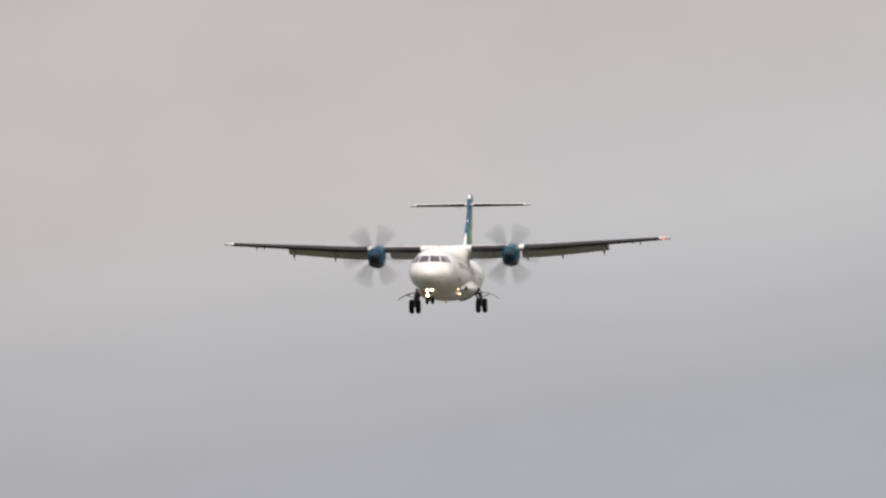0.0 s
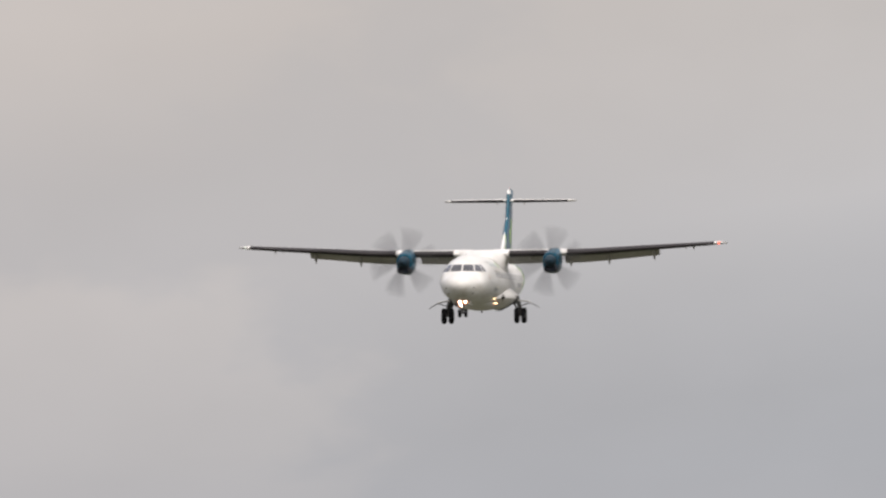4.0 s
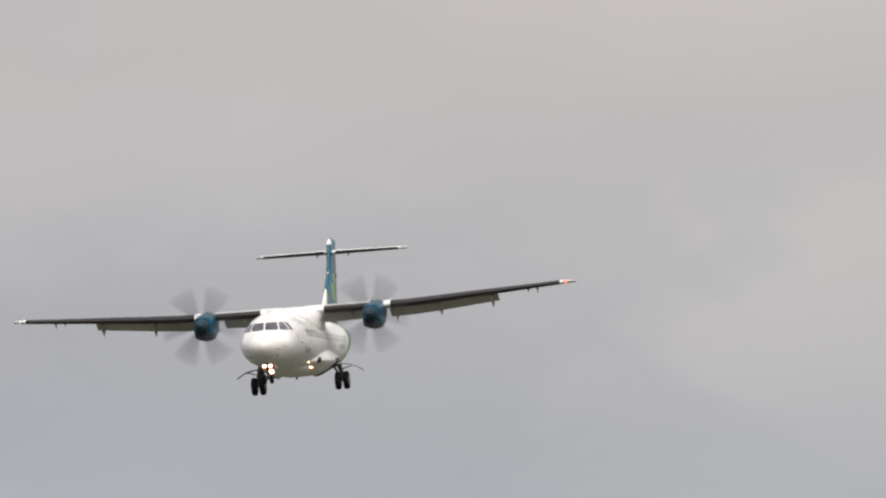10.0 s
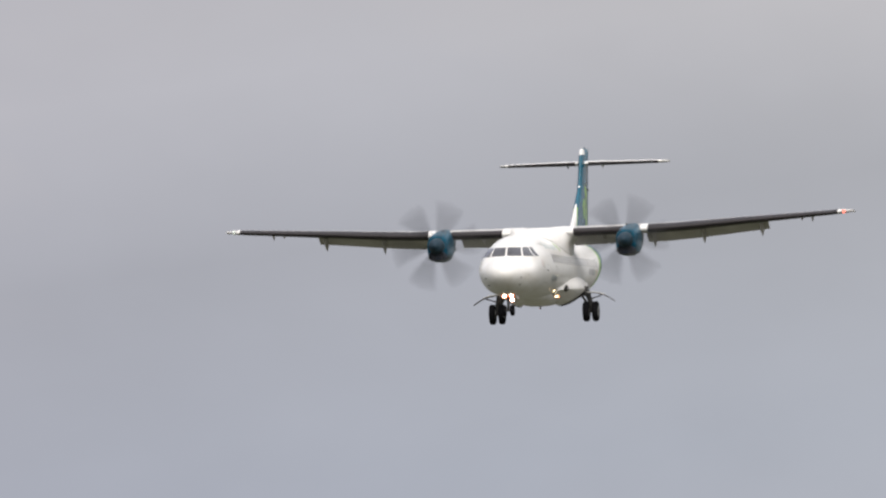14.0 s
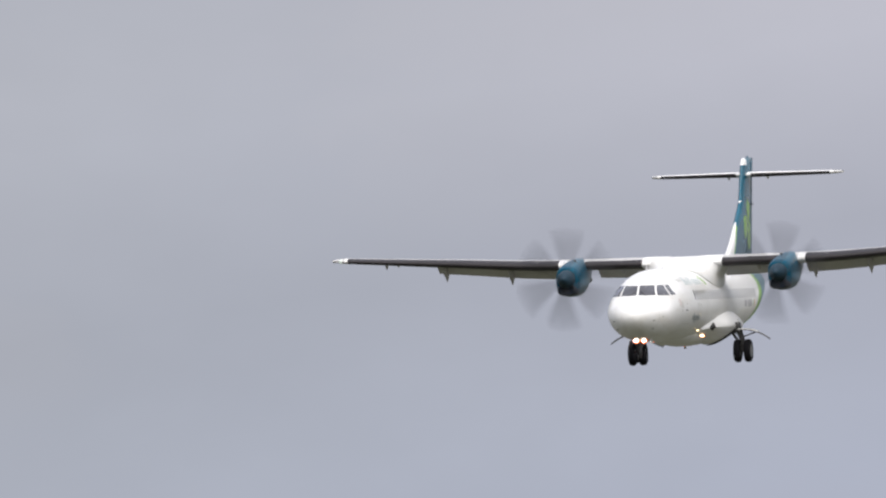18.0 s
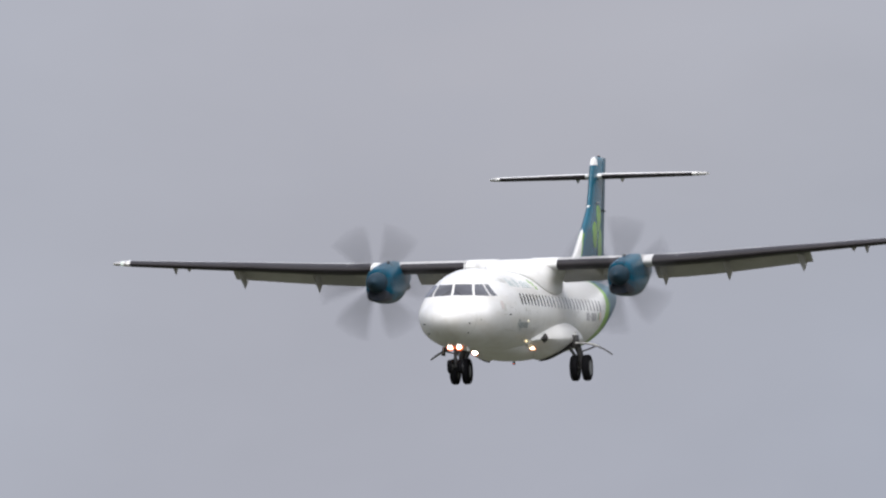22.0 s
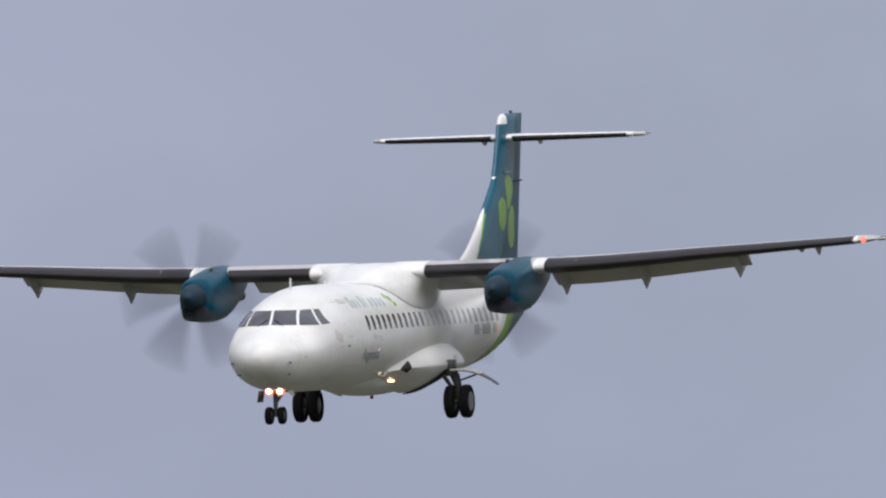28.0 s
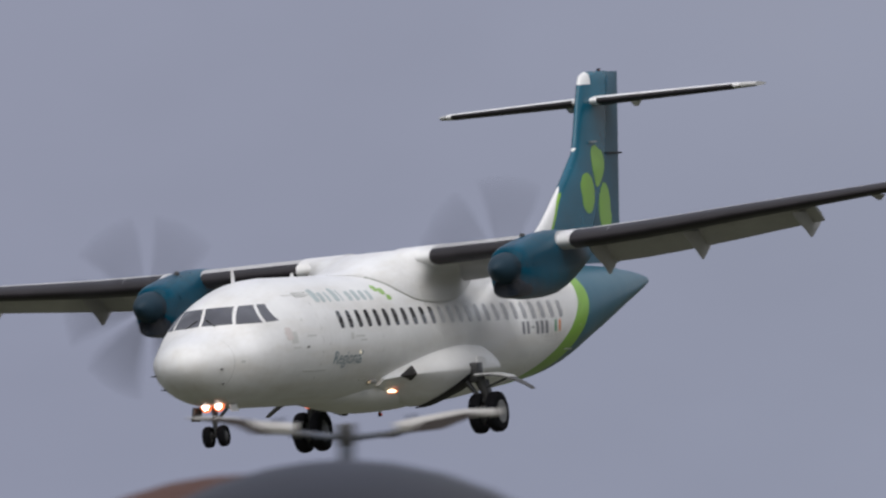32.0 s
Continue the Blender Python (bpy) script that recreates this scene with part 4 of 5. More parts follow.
        ys = [0.0, 0.3, 1.2, 2.2, 3.1, 3.4]
        tp = part("tailplane", loft([tail_ring(y, 0, 0.62) for y in ys]), white_paint, airliner, "white tailplane on top of the fin")
        part("deicing_boot", loft([[r[i] for i in (2, 1, 0)] + [r[-i] for i in (1, 2, 3, 4, 5, 6)] for r in (tail_ring(y, 0, 0.62, 0.005) for y in [0.28, 1.2, 2.2, 3.0, 3.25])]), boot_rubber, tp)
        part("elevator", loft([tail_ring(y, 0.63, 1.0, k=5) for y in [0.25, 1.2, 2.2, 3.4]]), flap_paint, tp)
        part("elevator_horn", loft([tail_ring(y, 0.0 if y > 3.42 else 0.0, 1.0, k=8) for y in [3.41, 3.52, 3.60, 3.655]]), flap_paint, tp)
        for y, h in ((0.75, 0.16),):
            part("elevator_hinge", loft([[P3(a, y * s + p * 0.04, 6.86 - hh * q) for p, q in ((-1, 0), (1, 0), (0, 1))] for a, hh in ((25.3, 0.02), (25.6, h), (25.85, h), (26.1, 0.02))]), white_paint, tp)
    part("tail_bullet", loft([superellipse(a, w, 6.9 + h, 6.9 - h, 2, 20) for a, w, h in ((24.25, 0.02, 0.02), (24.4, 0.1, 0.09), (24.8, 0.17, 0.14), (25.6, 0.17, 0.14), (26.2, 0.1, 0.1), (26.5, 0.02, 0.02))]), teal_paint, fin)
    part("tail_lamp", disc_lens(P3(27.13, 0, 3.0), Vector((-1, 0, 0)), 0.05, 0.05), nav_white, hull)


build_tail()


def beacon(c, drop, size, mat):
    """A turning lamp: its lens looks out of one side of a small drum. drop: -1 hangs below, 1 stands on top."""
    b = new("beacon")
    b.parent = airliner
    b.location = c
    b.scale = (size, size, size)
    b["label"] = "small turning red beacon lamp"
    part("lens", disc_lens(Vector((0.0, 0, 0)), Vector((1, 0, 0)), 0.053, 0.008), beacon_red, b, "bright red-white lens")
    for k in range(6):
        part("louvre", box(0.014, -0.055 + 0.022 * k, 0, 0.055, 0.0015, 0.105), beacon_off, b)
    for z in (-0.053, 0.053):
        part("end_plate", box(0.012, 0, z, 0.076, 0.112, 0.004), mat, b)
    part("back", box(-0.022, 0, 0, 0.02, 0.112, 0.105, 0.002), mat, b)
    part("foot", tube((Vector((0, 0, -0.045 * drop)), Vector((0, 0, -0.11 * drop))), (0.04, 0.05), 12), mat, b)
    return b


beacons = [beacon(P3(25.60, 0, 7.55), 1, 0.72, rudder_paint), beacon(P3(11.08, 0, 0.43), -1, 0.72, flap_paint)]


def wheel(c, r, w, parent, hub=0):
    """Tyre with a hub, turning about the y axis."""
    prof = ((0.55, 0.42), (0.62, 0.5), (0.86, 0.5), (0.95, 0.42), (1.0, 0.22), (1.0, -0.22), (0.95, -0.42), (0.86, -0.5), (0.62, -0.5), (0.55, -0.42))
    k = 32
    bm = bmesh.new()
    rows = []
    for q in range(k):
        t = 2 * math.pi * q / k
        rows.append([bm.verts.new(c + Vector((math.cos(t) * r * pr, w * pw, math.sin(t) * r * pr))) for pr, pw in prof])
    for q in range(k):
        a, b = rows[q], rows[(q + 1) % k]
        for i in range(len(prof)):
            j = (i + 1) % len(prof)
            bm.faces.new((a[i], a[j], b[j], b[i]))
    tyre = part("tyre", bm, tyre_rubber, parent, "black rubber tyre")
    rings = []
    for x, f in ((-0.46, 0.25), (-0.40, 0.45), (-0.30, 0.56), (0.30, 0.56), (0.40, 0.45), (0.46, 0.25)):
        rings.append([c + Vector((math.cos(t) * r * f, x * w, math.sin(t) * r * f)) for t in (2 * math.pi * q / 24 for q in range(24))])
    part("rim", loft(rings), dark_metal, parent, "dark metal wheel rim")
    if hub:
        rings = [[c + Vector((math.cos(t) * r * f, x * w * hub, math.sin(t) * r * f)) for t in (2 * math.pi * q / 24 for q in range(24))] for x, f in ((0.42, 0.58), (0.505, 0.56), (0.515, 0.44), (0.49, 0.36), (0.50, 0.12))]
        part("hub_cap", loft(rings), hub_grey, parent, "grey hub cap")
    return tyre


def build_gear():
    for s in (1, -1):
        g = new("main_landing_gear")
        g.parent = airliner
        g["label"] = "lowered main landing gear with twin wheels"
        ax = P3(12.20, 2.015 * s, 0.25)
        for o in (-0.20, 0.20):
            wheel(ax + Vector((0, o, 0)), 0.43, 0.245, g, s if o * s > 0 else 0)
        part("axle", tube((ax + Vector((0, -0.24, 0)), ax + Vector((0, 0.24, 0))), 0.06, 12), dark_metal, g)
        part("leg", tube((ax, ax + Vector((-0.02, -0.02 * s, 0.42)), P3(12.1, 1.86 * s, 1.15)), (0.075, 0.10, 0.13), 14), dark_metal, g)
        part("trailing_arm", tube((ax + Vector((0, 0, 0.02)), P3(12.55, 1.95 * s, 0.55), P3(12.6, 1.86 * s, 0.95)), (0.06, 0.07, 0.08), 10), dark_metal, g)
        part("shock_strut", tube((P3(12.2, 1.98 * s, 0.42), P3(12.0, 1.62 * s, 1.0)), (0.045, 0.06), 10), dark_metal, g)
        part("gear_bracket", box(*P3(12.15, 1.84 * s, 1.12), 0.34, 0.22, 0.42, 0.03), dark_metal, g)
        part("leg_cover", box(*P3(12.6, 1.80 * s, 1.30), 0.42, 0.05, 0.34, 0.02), white_paint, g)
        # curved door panel, hanging outward
        grid = []
        for u in range(9):
            t = u / 8
            y = 1.88 + 1.16 * t
            z = 1.06 + 0.02 * math.sin(t * 3) - 0.38 * t**2.2
            w = 0.46 * (1 - 0.70 * t)
            row = []
            for v in range(5):
                a = 12.32 - w * 0.9 + 1.6 * w * v / 4
                row.append((P3(a, y * s, z - 0.004), P3(a, y * s, z - 0.036)))
            grid.append(row)
        part("gear_door", plate(grid), door_inside, g, "curved wheel door hanging open, dark inside")
        skin = [[(p + Vector((-0.012, 0, 0.032)), p + Vector((-0.012, 0, 0.002))) for p, _ in row] for row in grid[:6]]
        part("door_skin", plate(skin), white_paint, g)
        part("door_strut", tube((P3(12.15, 1.95 * s, 0.75), P3(12.2, 2.5 * s, 0.93)), 0.025, 8), dark_metal, g)
    g = new("nose_landing_gear")
    g.parent = airliner
    g["label"] = "lowered nose landing gear with twin wheels and lamps"
    ax = P3(1.78, 0, 0.16)
    for o in (-0.168, 0.168):
        wheel(ax + Vector((0, o, 0)), 0.225, 0.16, g)
    part("axle", tube((ax + Vector((0, -0.2, 0)), ax + Vector((0, 0.2, 0))), 0.04, 10), dark_metal, g)
    part("leg", tube((ax, P3(1.80, 0, 0.5), P3(1.86, 0, 0.95)), (0.05, 0.06, 0.075), 12), dark_metal, g)
    part("drag_brace", tube((P3(1.80, 0, 0.45), P3(2.5, 0, 0.72)), 0.035, 8), dark_metal, g)
    for o in (-1, 1):
        c = P3(1.72, 0.145 * o, 0.79)
        part("taxi_lamp", disc_lens(c, Vector((1, 0, -0.05)), 0.072, 0.06), lamp_glow, g, "glowing warm white taxi lamp")
        part("lamp_halo", disc_lens(c - Vector((0.015, 0, 0)), Vector((1, 0, -0.05)), 0.120, 0.03), lamp_halo, g)
        part("lamp_housing", tube((c - Vector((0.02, 0, 0)), c - Vector((0.2, 0, 0))), (0.10, 0.05), 14), dark_metal, g)
        ln, dp, a0 = (0.5, 0.29, 1.5) if o < 0 else (0.4, 0.15, 1.8)
        grid = [[(P3(a0 + ln * v, (0.36 + 0.05 * u) * o, 0.80 - dp * u), P3(a0 + ln * v, (0.335 + 0.05 * u) * o, 0.80 - dp * u)) for v in (0, 0.5, 1)] for u in (0, 0.5, 1)]
        part("gear_door", plate(grid), bay_dark if o < 0 else white_paint, g)


build_gear()


# ---------------------------------------------------------------- ground and the near things
def ground_height(x, y):
    return 0.0


def build_ground():
    bm = bmesh.new()
    k = 60
    for i in range(k + 1):
        for j in range(k + 1):
            u, v = i / k * 2 - 1, j / k * 2 - 1
            x, y = math.copysign(abs(u) ** 2.2, u) * 4800, math.copysign(abs(v) ** 2.2, v) * 4800
            bm.verts.new((x, y, ground_height(x, y) + 0.25 * noise.noise(Vector((x * 0.02, y * 0.02, 0)))))
    bm.verts.ensure_lookup_table()
    for i in range(k):
        for j in range(k):
            q = [i * (k + 1) + j, (i + 1) * (k + 1) + j, (i + 1) * (k + 1) + j + 1, i * (k + 1) + j + 1]
            bm.faces.new([bm.verts[n] for n in q])
    tagged(part("ground", bm, grass_mat), "flat grassy ground round the airfield", "ground", kind="structure")


build_ground()


# lamp heads, by the side of the pole: upper line, lower line, dark panel; x from the pole, z over its top
NEAR_HEADS = {
    1: (curve((0.22, 0.0), (0.30, 0.036), (0.53, 0.058), (0.70, 0.068), (1.01, 0.068)), curve((0.22, -0.070), (0.30, -0.077), (0.53, -0.050), (0.67, -0.026), (0.74, 0.012), (1.01, 0.054)),
        ((0.42, -0.068), (0.54, 0.008), (0.70, 0.044), (0.99, 0.064), (0.76, 0.006), (0.67, -0.038))),
    -1: (curve((0.22, 0.0), (0.32, 0.042), (0.45, 0.057), (0.66, 0.056), (0.80, 0.028), (1.03, 0.024)), curve((0.22, -0.050), (0.32, -0.088), (0.52, -0.080), (0.66, -0.066), (0.80, -0.004), (1.03, 0.008)),
         ((0.23, -0.052), (0.33, -0.068), (0.50, -0.060), (0.48, -0.028), (0.56, 0.020), (0.72, 0.054), (0.46, 0.054), (0.36, 0.022))),
}
FAR_HEADS = {
    1: (curve((0.30, 0.010), (0.56, 0.062), (0.74, 0.088), (0.93, 0.090)), curve((0.30, -0.060), (0.56, -0.033), (0.74, 0.036), (0.93, 0.044)),
        ((0.38, -0.056), (0.46, 0.008), (0.74, 0.066), (0.79, 0.050), (0.66, -0.002), (0.58, -0.034))),
    -1: (curve((0.30, 0.0), (0.51, 0.014), (0.70, 0.037), (0.93, 0.042)), curve((0.30, -0.072), (0.51, -0.064), (0.65, -0.012), (0.93, 0.024)),
         ((0.46, -0.068), (0.55, -0.064), (0.66, -0.012), (0.84, 0.018), (0.82, 0.034), (0.60, 0.022))),
}
HEAD_WIDTH = curve((0.20, 0.08), (0.32, 0.14), (0.64, 0.14), (0.75, 0.09), (1.03, 0.04))


def street_lamp(base, top, turn, scale, heads):
    """A twin-headed street lamp; turn: the bearing of its arms in degrees."""
    g = tagged(new("street_lamp"), "grey steel street lamp with two cream heads", "street lamp", "street lamps")
    g.matrix_basis = pose(*base, 0, 0, turn)
    h = top - base[2]
    part("pole", tube([(0, 0, 0), (0, 0, 0.02), (0, 0, 1.3), (0, 0, 1.32), (0, 0, h - 0.10)], [0.10, 0.095, 0.09, 0.07, 0.048 * scale], 16), steel_grey, g)
    part("pole_cap", tube([(0, 0, h - 0.14), (0, 0, h - 0.12), (0, 0, h - 0.02), (0, 0, h)], [0.048 * scale, 0.058 * scale, 0.058 * scale, 0.05 * scale], 16), dark_metal, g)
    part("base_plate", box(0, 0, 0.015, 0.4, 0.4, 0.03, 0.005), steel_grey, g)
    for s in (1, -1):
        part("arm", tube([(0, 0, h - 0.085), (0.10 * s, 0, h - 0.080 - 0.004 * s), (0.36 * s * scale, 0, h - 0.048 - 0.014 * s)], [0.022, 0.022, 0.018], 10), steel_grey, g)
        # head: thick and wide by the arm, thin and narrow at its far end
        prof = heads[s]
        slope = -0.0454 * s
        rings = []
        end = 1.02 if heads is NEAR_HEADS else 0.93
        start = 0.22 if heads is NEAR_HEADS else 0.30
        for k in range(15):
            x = start + (end - start) * k / 14
            w = HEAD_WIDTH(x)
            zt, zb = ((line(x) - 0.028 + slope * x) * scale + 0.028 for line in prof[:2])
            rings.append([(x * s * scale, w * p * scale, h + zb + (zt - zb) * q) for p, q in ((-0.9, 0.12), (-1, 0.5), (-0.9, 0.88), (-0.4, 1), (0.4, 1), (0.9, 0.88), (1, 0.5), (0.9, 0.12), (0.4, 0), (-0.4, 0))])
        head = part("lamp_head", loft(rings), lamp_cream, g, "cream tapered lamp head")
        sharp(head, 40)
        part("lamp_glass", loft([[(x * s * scale, y * scale, h + (z - 0.028 + slope * x) * scale + 0.028) for x, z in prof[2]] for y in (-0.150, 0.150)]), lamp_under, head, "dark glass underside")
        part("head_clamp", box(0.27 * s * scale, 0, h - (0.07 + 0.012 * s) * scale, 0.10 * scale, 0.10 * scale, 0.03 * scale, 0.006), dark_metal, head)
        part("photocell", tube([(0.40 * s * scale, 0, h - 0.03), (0.40 * s * scale, 0, h + (0.055 if s < 0 else 0.040))], 0.018 * scale, 10), steel_grey, head)
    return g


street_lamp((-72.45, 207.73, 0.0), 10.16, 19.3, 1.0, NEAR_HEADS)
street_lamp((-109.32, 261.03, 0.0), 9.21, 24.0, 1.0, FAR_HEADS)


def tv_aerial(base, top):
    """Yagi aerial with a folded mesh reflector on a long mast; its boom points along -x before the turn."""
    g = tagged(new("tv_aerial"), "weathered metal television aerial on a tall thin mast", "aerial")
    g.matrix_basis = pose(*base, 0, 0, 20.2)
    h = top - base[2]
    part("mast", tube([(0, 0, 0), (0, 0, h - 0.34), (0, 0, h - 0.33), (0, 0, h - 0.06)], [0.030, 0.026, 0.021, 0.021], 12), aerial_metal, g)
    for z in (h - 0.345,):
        part("mast_clamp", tube([(0, 0, z - 0.03), (0, 0, z + 0.03)], 0.031, 12), aerial_metal, g)
    zb = h - 0.055
    part("boom", tube([(0.06, 0, zb), (-1.03, 0, zb + 0.004)], 0.013, 8), aerial_metal, g)
    part("boom_clamp", box(0, 0, zb, 0.07, 0.07, 0.09, 0.01), aerial_metal, g)
    for k in range(11):
        x = -0.32 - 0.07 * k
        part("director", tube([(x, -0.12 + 0.004 * k, zb), (x, 0.12 - 0.004 * k, zb)], 0.015, 6), aerial_metal, g)
        part("director_foot", box(x, 0, zb, 0.03, 0.03, 0.045, 0.005), aerial_metal, g)
    part("dipole_box", box(-0.185, 0, zb + 0.012, 0.16, 0.12, 0.065, 0.012), aerial_metal, g)
    for y in (-0.22, 0.22):
        for z in (h - 0.005, h - 0.03, h - 0.055, h - 0.08, h - 0.155):
            part("reflector_rail", tube([(0.07, y, z), (-0.28, y, z)], 0.008, 6), aerial_metal, g)
        for x in (0.07, 0.0, -0.28):
            part("reflector_upright", tube([(x, y, h - 0.155), (x, y, h - 0.005)], 0.008, 6), aerial_metal, g)
    for k in range(6):
        for z in (h - 0.005, h - 0.155):
            part("reflector_rod", tube([(0.07 - 0.07 * k, -0.24, z), (0.07 - 0.07 * k, 0.24, z)], 0.006, 6), aerial_metal, g)
    for y in (-0.11, 0.11):
        part("reflector_brace", tube([(0.0, 0, zb), (0.07, y * 2, h - 0.155)], 0.008, 6), aerial_metal, g)
    return g


tv_aerial((-51.043, 141.05, 0.0), 9.47)


def domed_tank(base, top, r, mat, label):
    g = tagged(new("domed_tank"), label, "tank", "domed tanks")
    g.matrix_basis = pose(*base)
    h = top - base[2]
    prof = [(r, 0.0), (r, h - r)] + [(r * math.sin(radians(t)), h - r * (1 - math.cos(radians(t)))) for t in (82, 74, 66, 58, 50, 42, 34, 26, 18, 10, 4, 0.5)]
    part("shell", loft([[(math.cos(2 * math.pi * q / 48) * p, math.sin(2 * math.pi * q / 48) * p, z) for q in range(48)] for p, z in prof]), mat, g)
    part("rim_band", loft([[(math.cos(2 * math.pi * q / 48) * p, math.sin(2 * math.pi * q / 48) * p, z) for q in range(48)] for p, z in ((r + 0.005, h - 1.25 * r), (r + 0.03, h - 1.24 * r), (r + 0.03, h - 1.16 * r), (r + 0.005, h - 1.15 * r))]), mat, g)
    return g


domed_tank((-50.263, 119.892, 0.0), 7.915, 1.02, tank_grey, "dark grey sheet metal tank with a domed top")
domed_tank((-52.265, 123.93, 0.0), 7.918, 0.98, tank_rust, "rust red sheet metal tank with a domed top")


# ---------------------------------------------------------------- the bird
def build_bird():
    """A dark bird; x forward."""
    g = tagged(new("bird"), "dark bird crossing the sky with beating wings", "bird")
    rings = []
    for x, w, h, z in ((0.21, 0.004, 0.004, 0.0), (0.17, 0.012, 0.012, 0.0), (0.14, 0.026, 0.026, 0.004), (0.10, 0.030, 0.030, 0.006), (0.04, 0.045, 0.042, 0.0), (-0.05, 0.045, 0.042, -0.004), (-0.13, 0.022, 0.022, 0.0), (-0.17, 0.008, 0.008, 0.004)):
        rings.append([(x, math.cos(t) * w, z + math.sin(t) * h) for t in (2 * math.pi * q / 16 for q in range(16))])
    part("body", loft(rings), feather_dark, g)
    grid = [[((-0.14 - 0.15 * u, v * (0.02 + 0.05 * u), 0.006), (-0.14 - 0.15 * u, v * (0.02 + 0.05 * u), -0.004)) for v in (-1, -0.5, 0, 0.5, 1)] for u in (0, 0.5, 1)]
    part("tail", plate([[(Vector(a), Vector(b)) for a, b in row] for row in grid]), feather_dark, g)
    wings = []
    for s in (1, -1):
        grid = []
        for u in range(7):
            t = u / 6
            y = 0.03 + 0.36 * t
            front = 0.07 + 0.05 * math.sin(t * 2.4) - 0.12 * t * t
            back = front - 0.33 * (1 - 0.85 * t**1.3) - (0.02 if u % 2 else 0)
            row = []
            for v in range(4):
                x = front + (back - front) * v / 3
                row.append((Vector((x, y * s, 0.02 - 0.03 * t * t + 0.006)), Vector((x, y * s, 0.02 - 0.03 * t * t - 0.006))))
            grid.append(row)
        wings.append(part("wing", plate(grid), feather_dark, g))
    for ob in g.children:
        ob.data.transform(Matrix.Scale(0.50, 4))
    return g, wings


bird, bird_wings = build_bird()


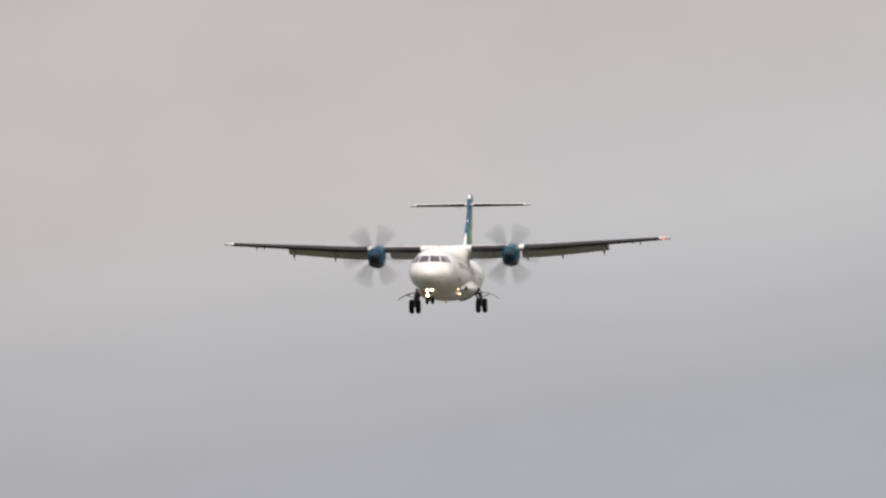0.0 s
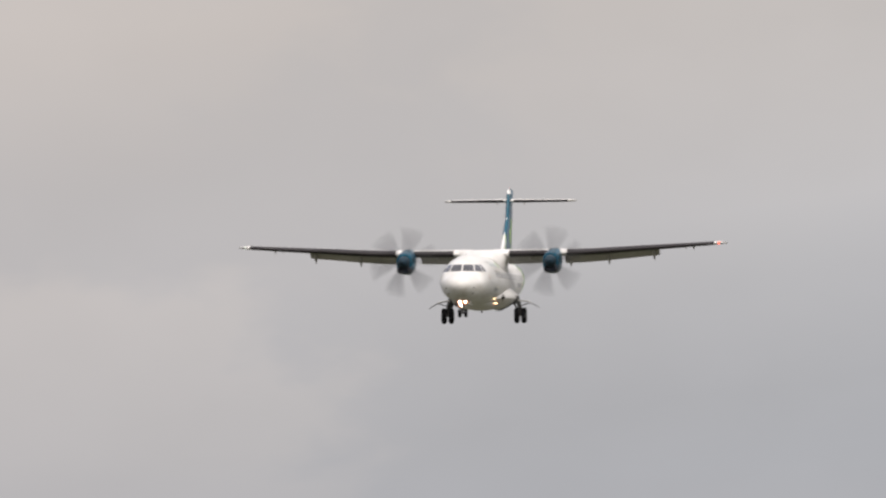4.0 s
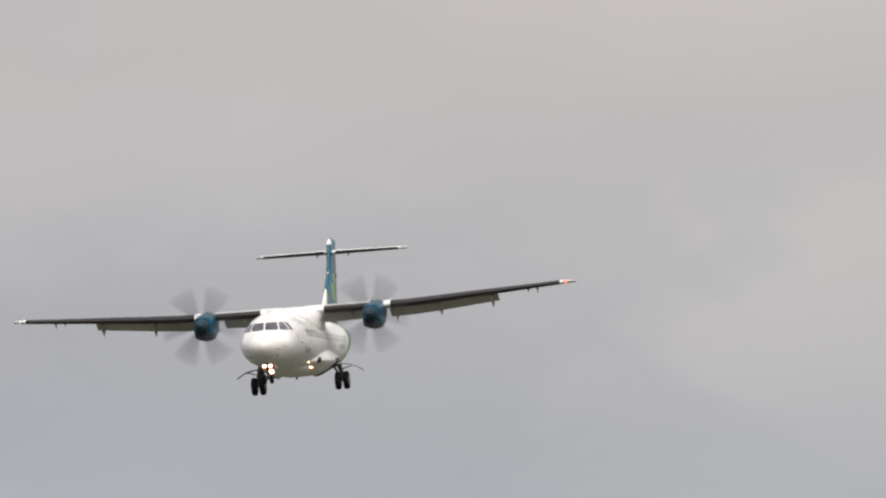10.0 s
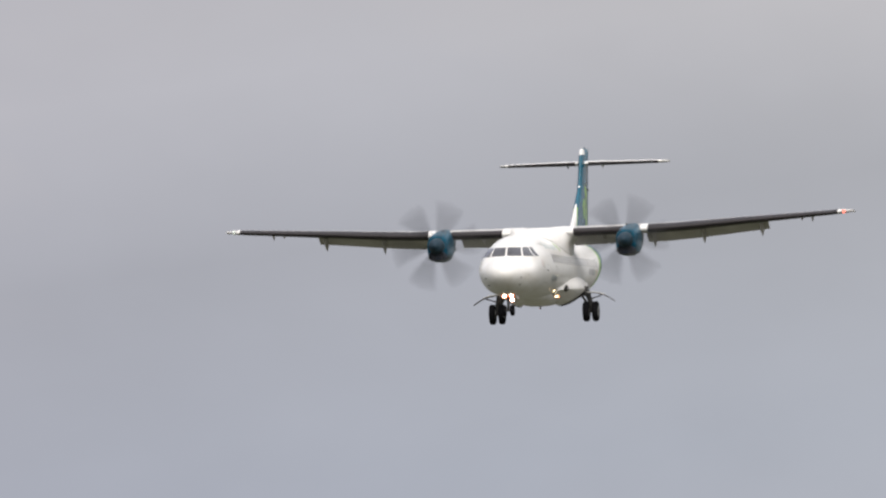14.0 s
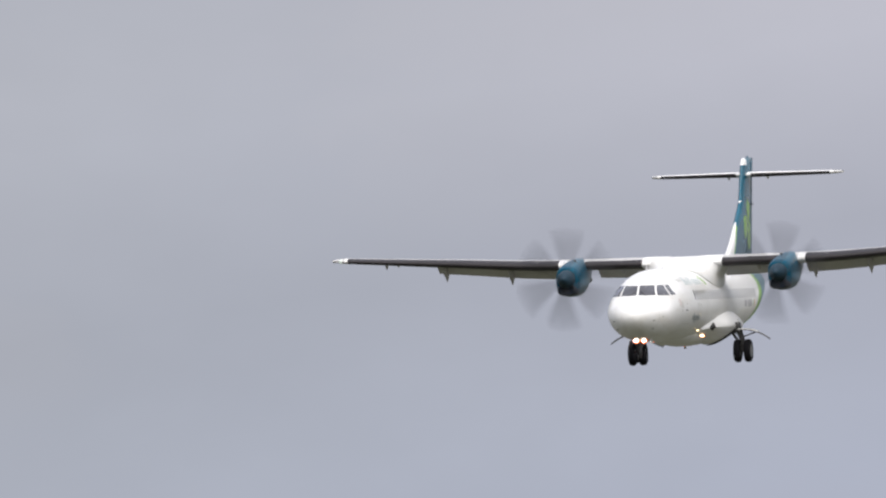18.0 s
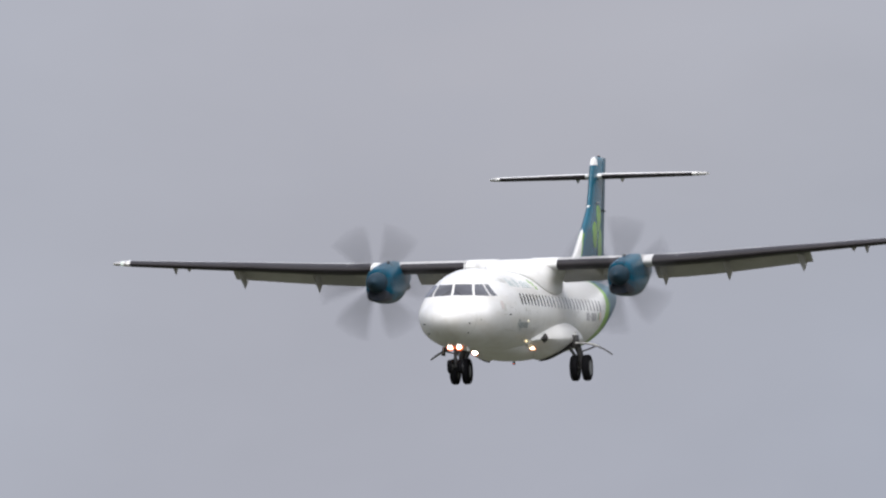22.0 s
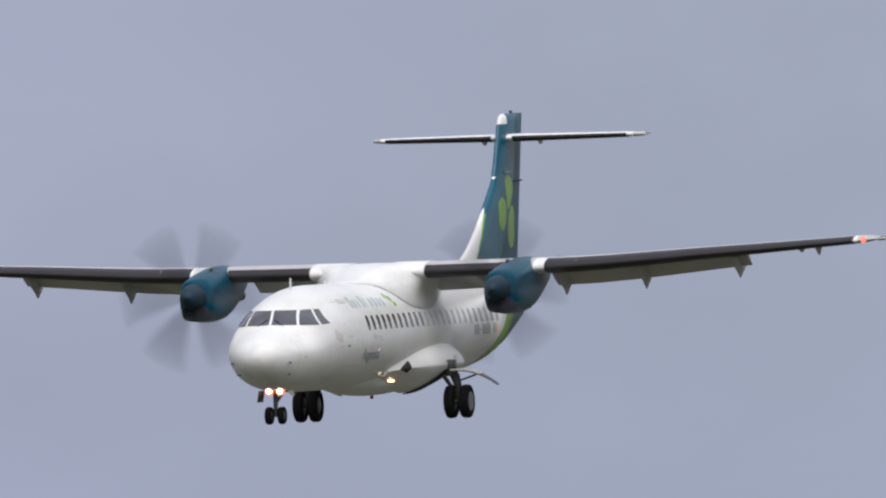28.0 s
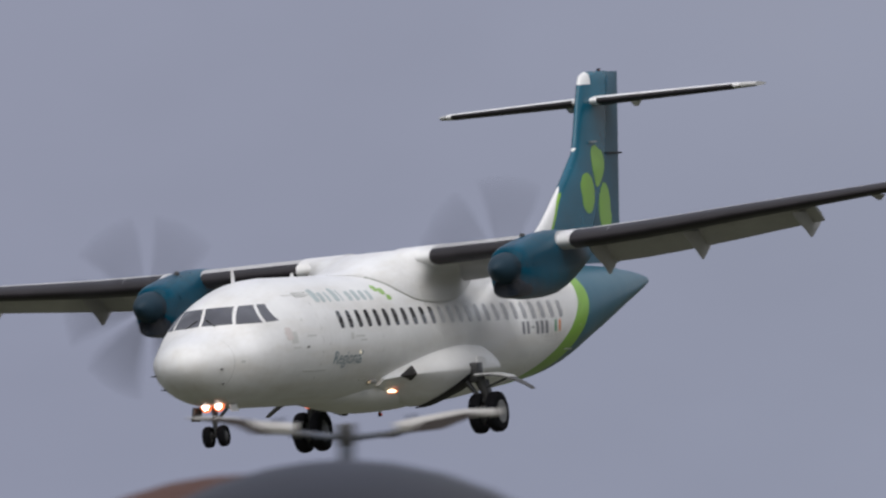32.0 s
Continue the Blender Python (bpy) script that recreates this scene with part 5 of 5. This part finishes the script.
# ---------------------------------------------------------------- motions
def motions():
    def flight(t, roll, pitch, yaw):
        return t, pose(-384, 2806.2 - 60.585 * t + 0.0507 * t * t, 119.4 - 3.2 * t, roll, pitch, yaw)

    walk(airliner, [flight(*row) for row in (
        (0, -2.03, -0.43, -88.18), (0.5, -2.12, -0.40, -88.29), (1, -2.48, 0.06, -88.37), (1.5, -2.28, 0.78, -88.36),
        (2, -1.69, 1.50, -88.23), (2.5, -1.47, 1.86, -87.99), (3, -1.86, 1.61, -87.82), (3.5, -2.08, 1.07, -87.82),
        (4, -2.23, 0.60, -87.88), (4.5, -2.81, 0.43, -87.89), (6.5, 0.09, 0.96, -86.85), (7, 0.97, 1.52, -86.81),
        (7.5, 2.55, 1.92, -86.86), (8, 3.20, 1.98, -87.13), (8.5, 1.65, 1.65, -87.42), (9, 1.70, 1.07, -87.81),
        (9.5, 2.34, 0.40, -88.24), (10, 1.37, -0.01, -88.50), (10.5, 0.55, 0.06, -88.59), (11, 0.93, 0.24, -88.59),
        (11.5, 0.74, 0.66, -88.41), (12, -0.03, 0.98, -88.04), (12.5, -0.44, 0.96, -87.67), (13, -0.35, 0.72, -87.37),
        (13.5, -0.46, 0.52, -87.22), (15.5, -3.10, 1.15, -87.55), (16, -3.55, 1.45, -87.65), (16.5, -3.19, 1.61, -87.91),
        (17, -3.66, 1.51, -87.98), (17.5, -2.45, 1.62, -87.91), (18, -1.00, 1.68, -87.81), (18.5, -0.13, 1.38, -87.50),
        (19, -0.43, 1.10, -87.27), (19.5, -1.02, 0.85, -87.16), (20, -0.17, 0.59, -87.13), (20.5, -0.06, 0.22, -87.06),
        (21, 0.17, -0.02, -87.11), (21.5, -0.67, -0.23, -87.21), (22, -1.13, -0.17, -87.42), (22.5, -1.25, -0.09, -87.76),
        (23, -1.47, -0.00, -88.15), (23.5, -1.79, -0.17, -88.33), (24, -1.25, -0.59, -88.18), (24.5, -1.19, -0.52, -87.79),
        (25, -2.16, 0.04, -87.40), (25.5, -2.84, 0.38, -86.83), (26, -2.46, 0.80, -86.21), (26.5, -0.86, 1.39, -85.89),
        (28.5, -1.33, 1.36, -87.60), (29, -1.00, 0.70, -88.45), (29.5, -0.62, 0.20, -89.33), (30, 0.22, 0.00, -89.90),
        (30.5, 1.82, 0.24, -90.15), (31, 3.00, 0.75, -90.24), (31.5, 3.08, 0.93, -89.89), (32, 3.22, 0.61, -89.15),
    )])
    # propellers: nearly three turns in four steps, never quite even
    for k, prop in enumerate(propellers):
        hub = prop.location.copy()
        angle = -PROP_LEAN[0][2 - k] - 4.0
        turns = [angle]
        for (t0, *_), (t1, *lean) in zip(PROP_LEAN, PROP_LEAN[1:]):
            n = round((t1 - t0) * FPS)
            total = PROP_STEP * n
            total += (-lean[1 - k] - 4.0 - angle - total + 30.0) % 60.0 - 30.0
            turns += [angle + total * (q + 1) / n for q in range(n)]
            angle += total
        walk(prop, [(f / FPS, Matrix.Translation(hub) @ Matrix.Rotation(radians(a), 4, "X")) for f, a in enumerate(turns)])
    # beacons: one turn in 1.2 seconds
    for b in beacons:
        foot = b.location.copy()
        walk(b, [(f / FPS, Matrix.Translation(foot) @ Matrix.Rotation(radians(20 + 10 * (f - 0.6 * FPS)), 4, "Z")) for f in range(0, 32 * FPS + 1)])
    # bird: a straight dash, wings beating
    def bird_at(t, dive=1.0):
        return pose(BIRD[0] + BIRD_V[0] * (t - 2.0), BIRD[1] + BIRD_V[1] * (t - 2.0), BIRD[2] + BIRD_V[2] * (t - 2.0) * dive, 0, 0, math.degrees(math.atan2(BIRD_V[1], BIRD_V[0])))

    walk(bird, [(0.0, bird_at(0.0, 1.0)), (1.4, bird_at(1.4)), (2.4, bird_at(2.4)), (3.0, bird_at(3.0, 0.8)), (32.0, bird_at(32.0, 0.0))])
    for s, w in zip((1, -1), bird_wings):
        walk(w, [(f / FPS, pose(0, 0, 0.012, s * (22 + 48 * math.cos(2 * math.pi * (f / FPS - 2.0) * 5.0)), 0, 0)) for f in range(0, 32 * FPS + 1)])


PROP_STEP = 88.0
# seconds, and how far a blade leans from upright on the right wing's and on the left wing's propeller (degrees)
PROP_LEAN = (
    (0, 22, 25), (1, 47, 10), (2, 0, 17), (3, 50, 3), (4, 13, 9), (7, 24, 27), (8, 17, 18), (9, 15, 47), (10, 26, 29), (11, 41, 33), (12, 38, 30), (13, 20, 26),
    (16, 16, 15), (17, 55, 0), (18, 0, 6), (19, 30, 20), (20, 18, 15), (21, 30, 40), (22, 26, 7), (23, 6, 10), (24, 30, 16), (25, 8, 21), (26, 12, 8),
    (29, 29, 28), (30, 30, 28), (31, 40, -4), (32, 29, 7),
)
BIRD, BIRD_V = ((-72.77, 494.67, 25.37), (-18.47, -2.65, -1.32))
motions()
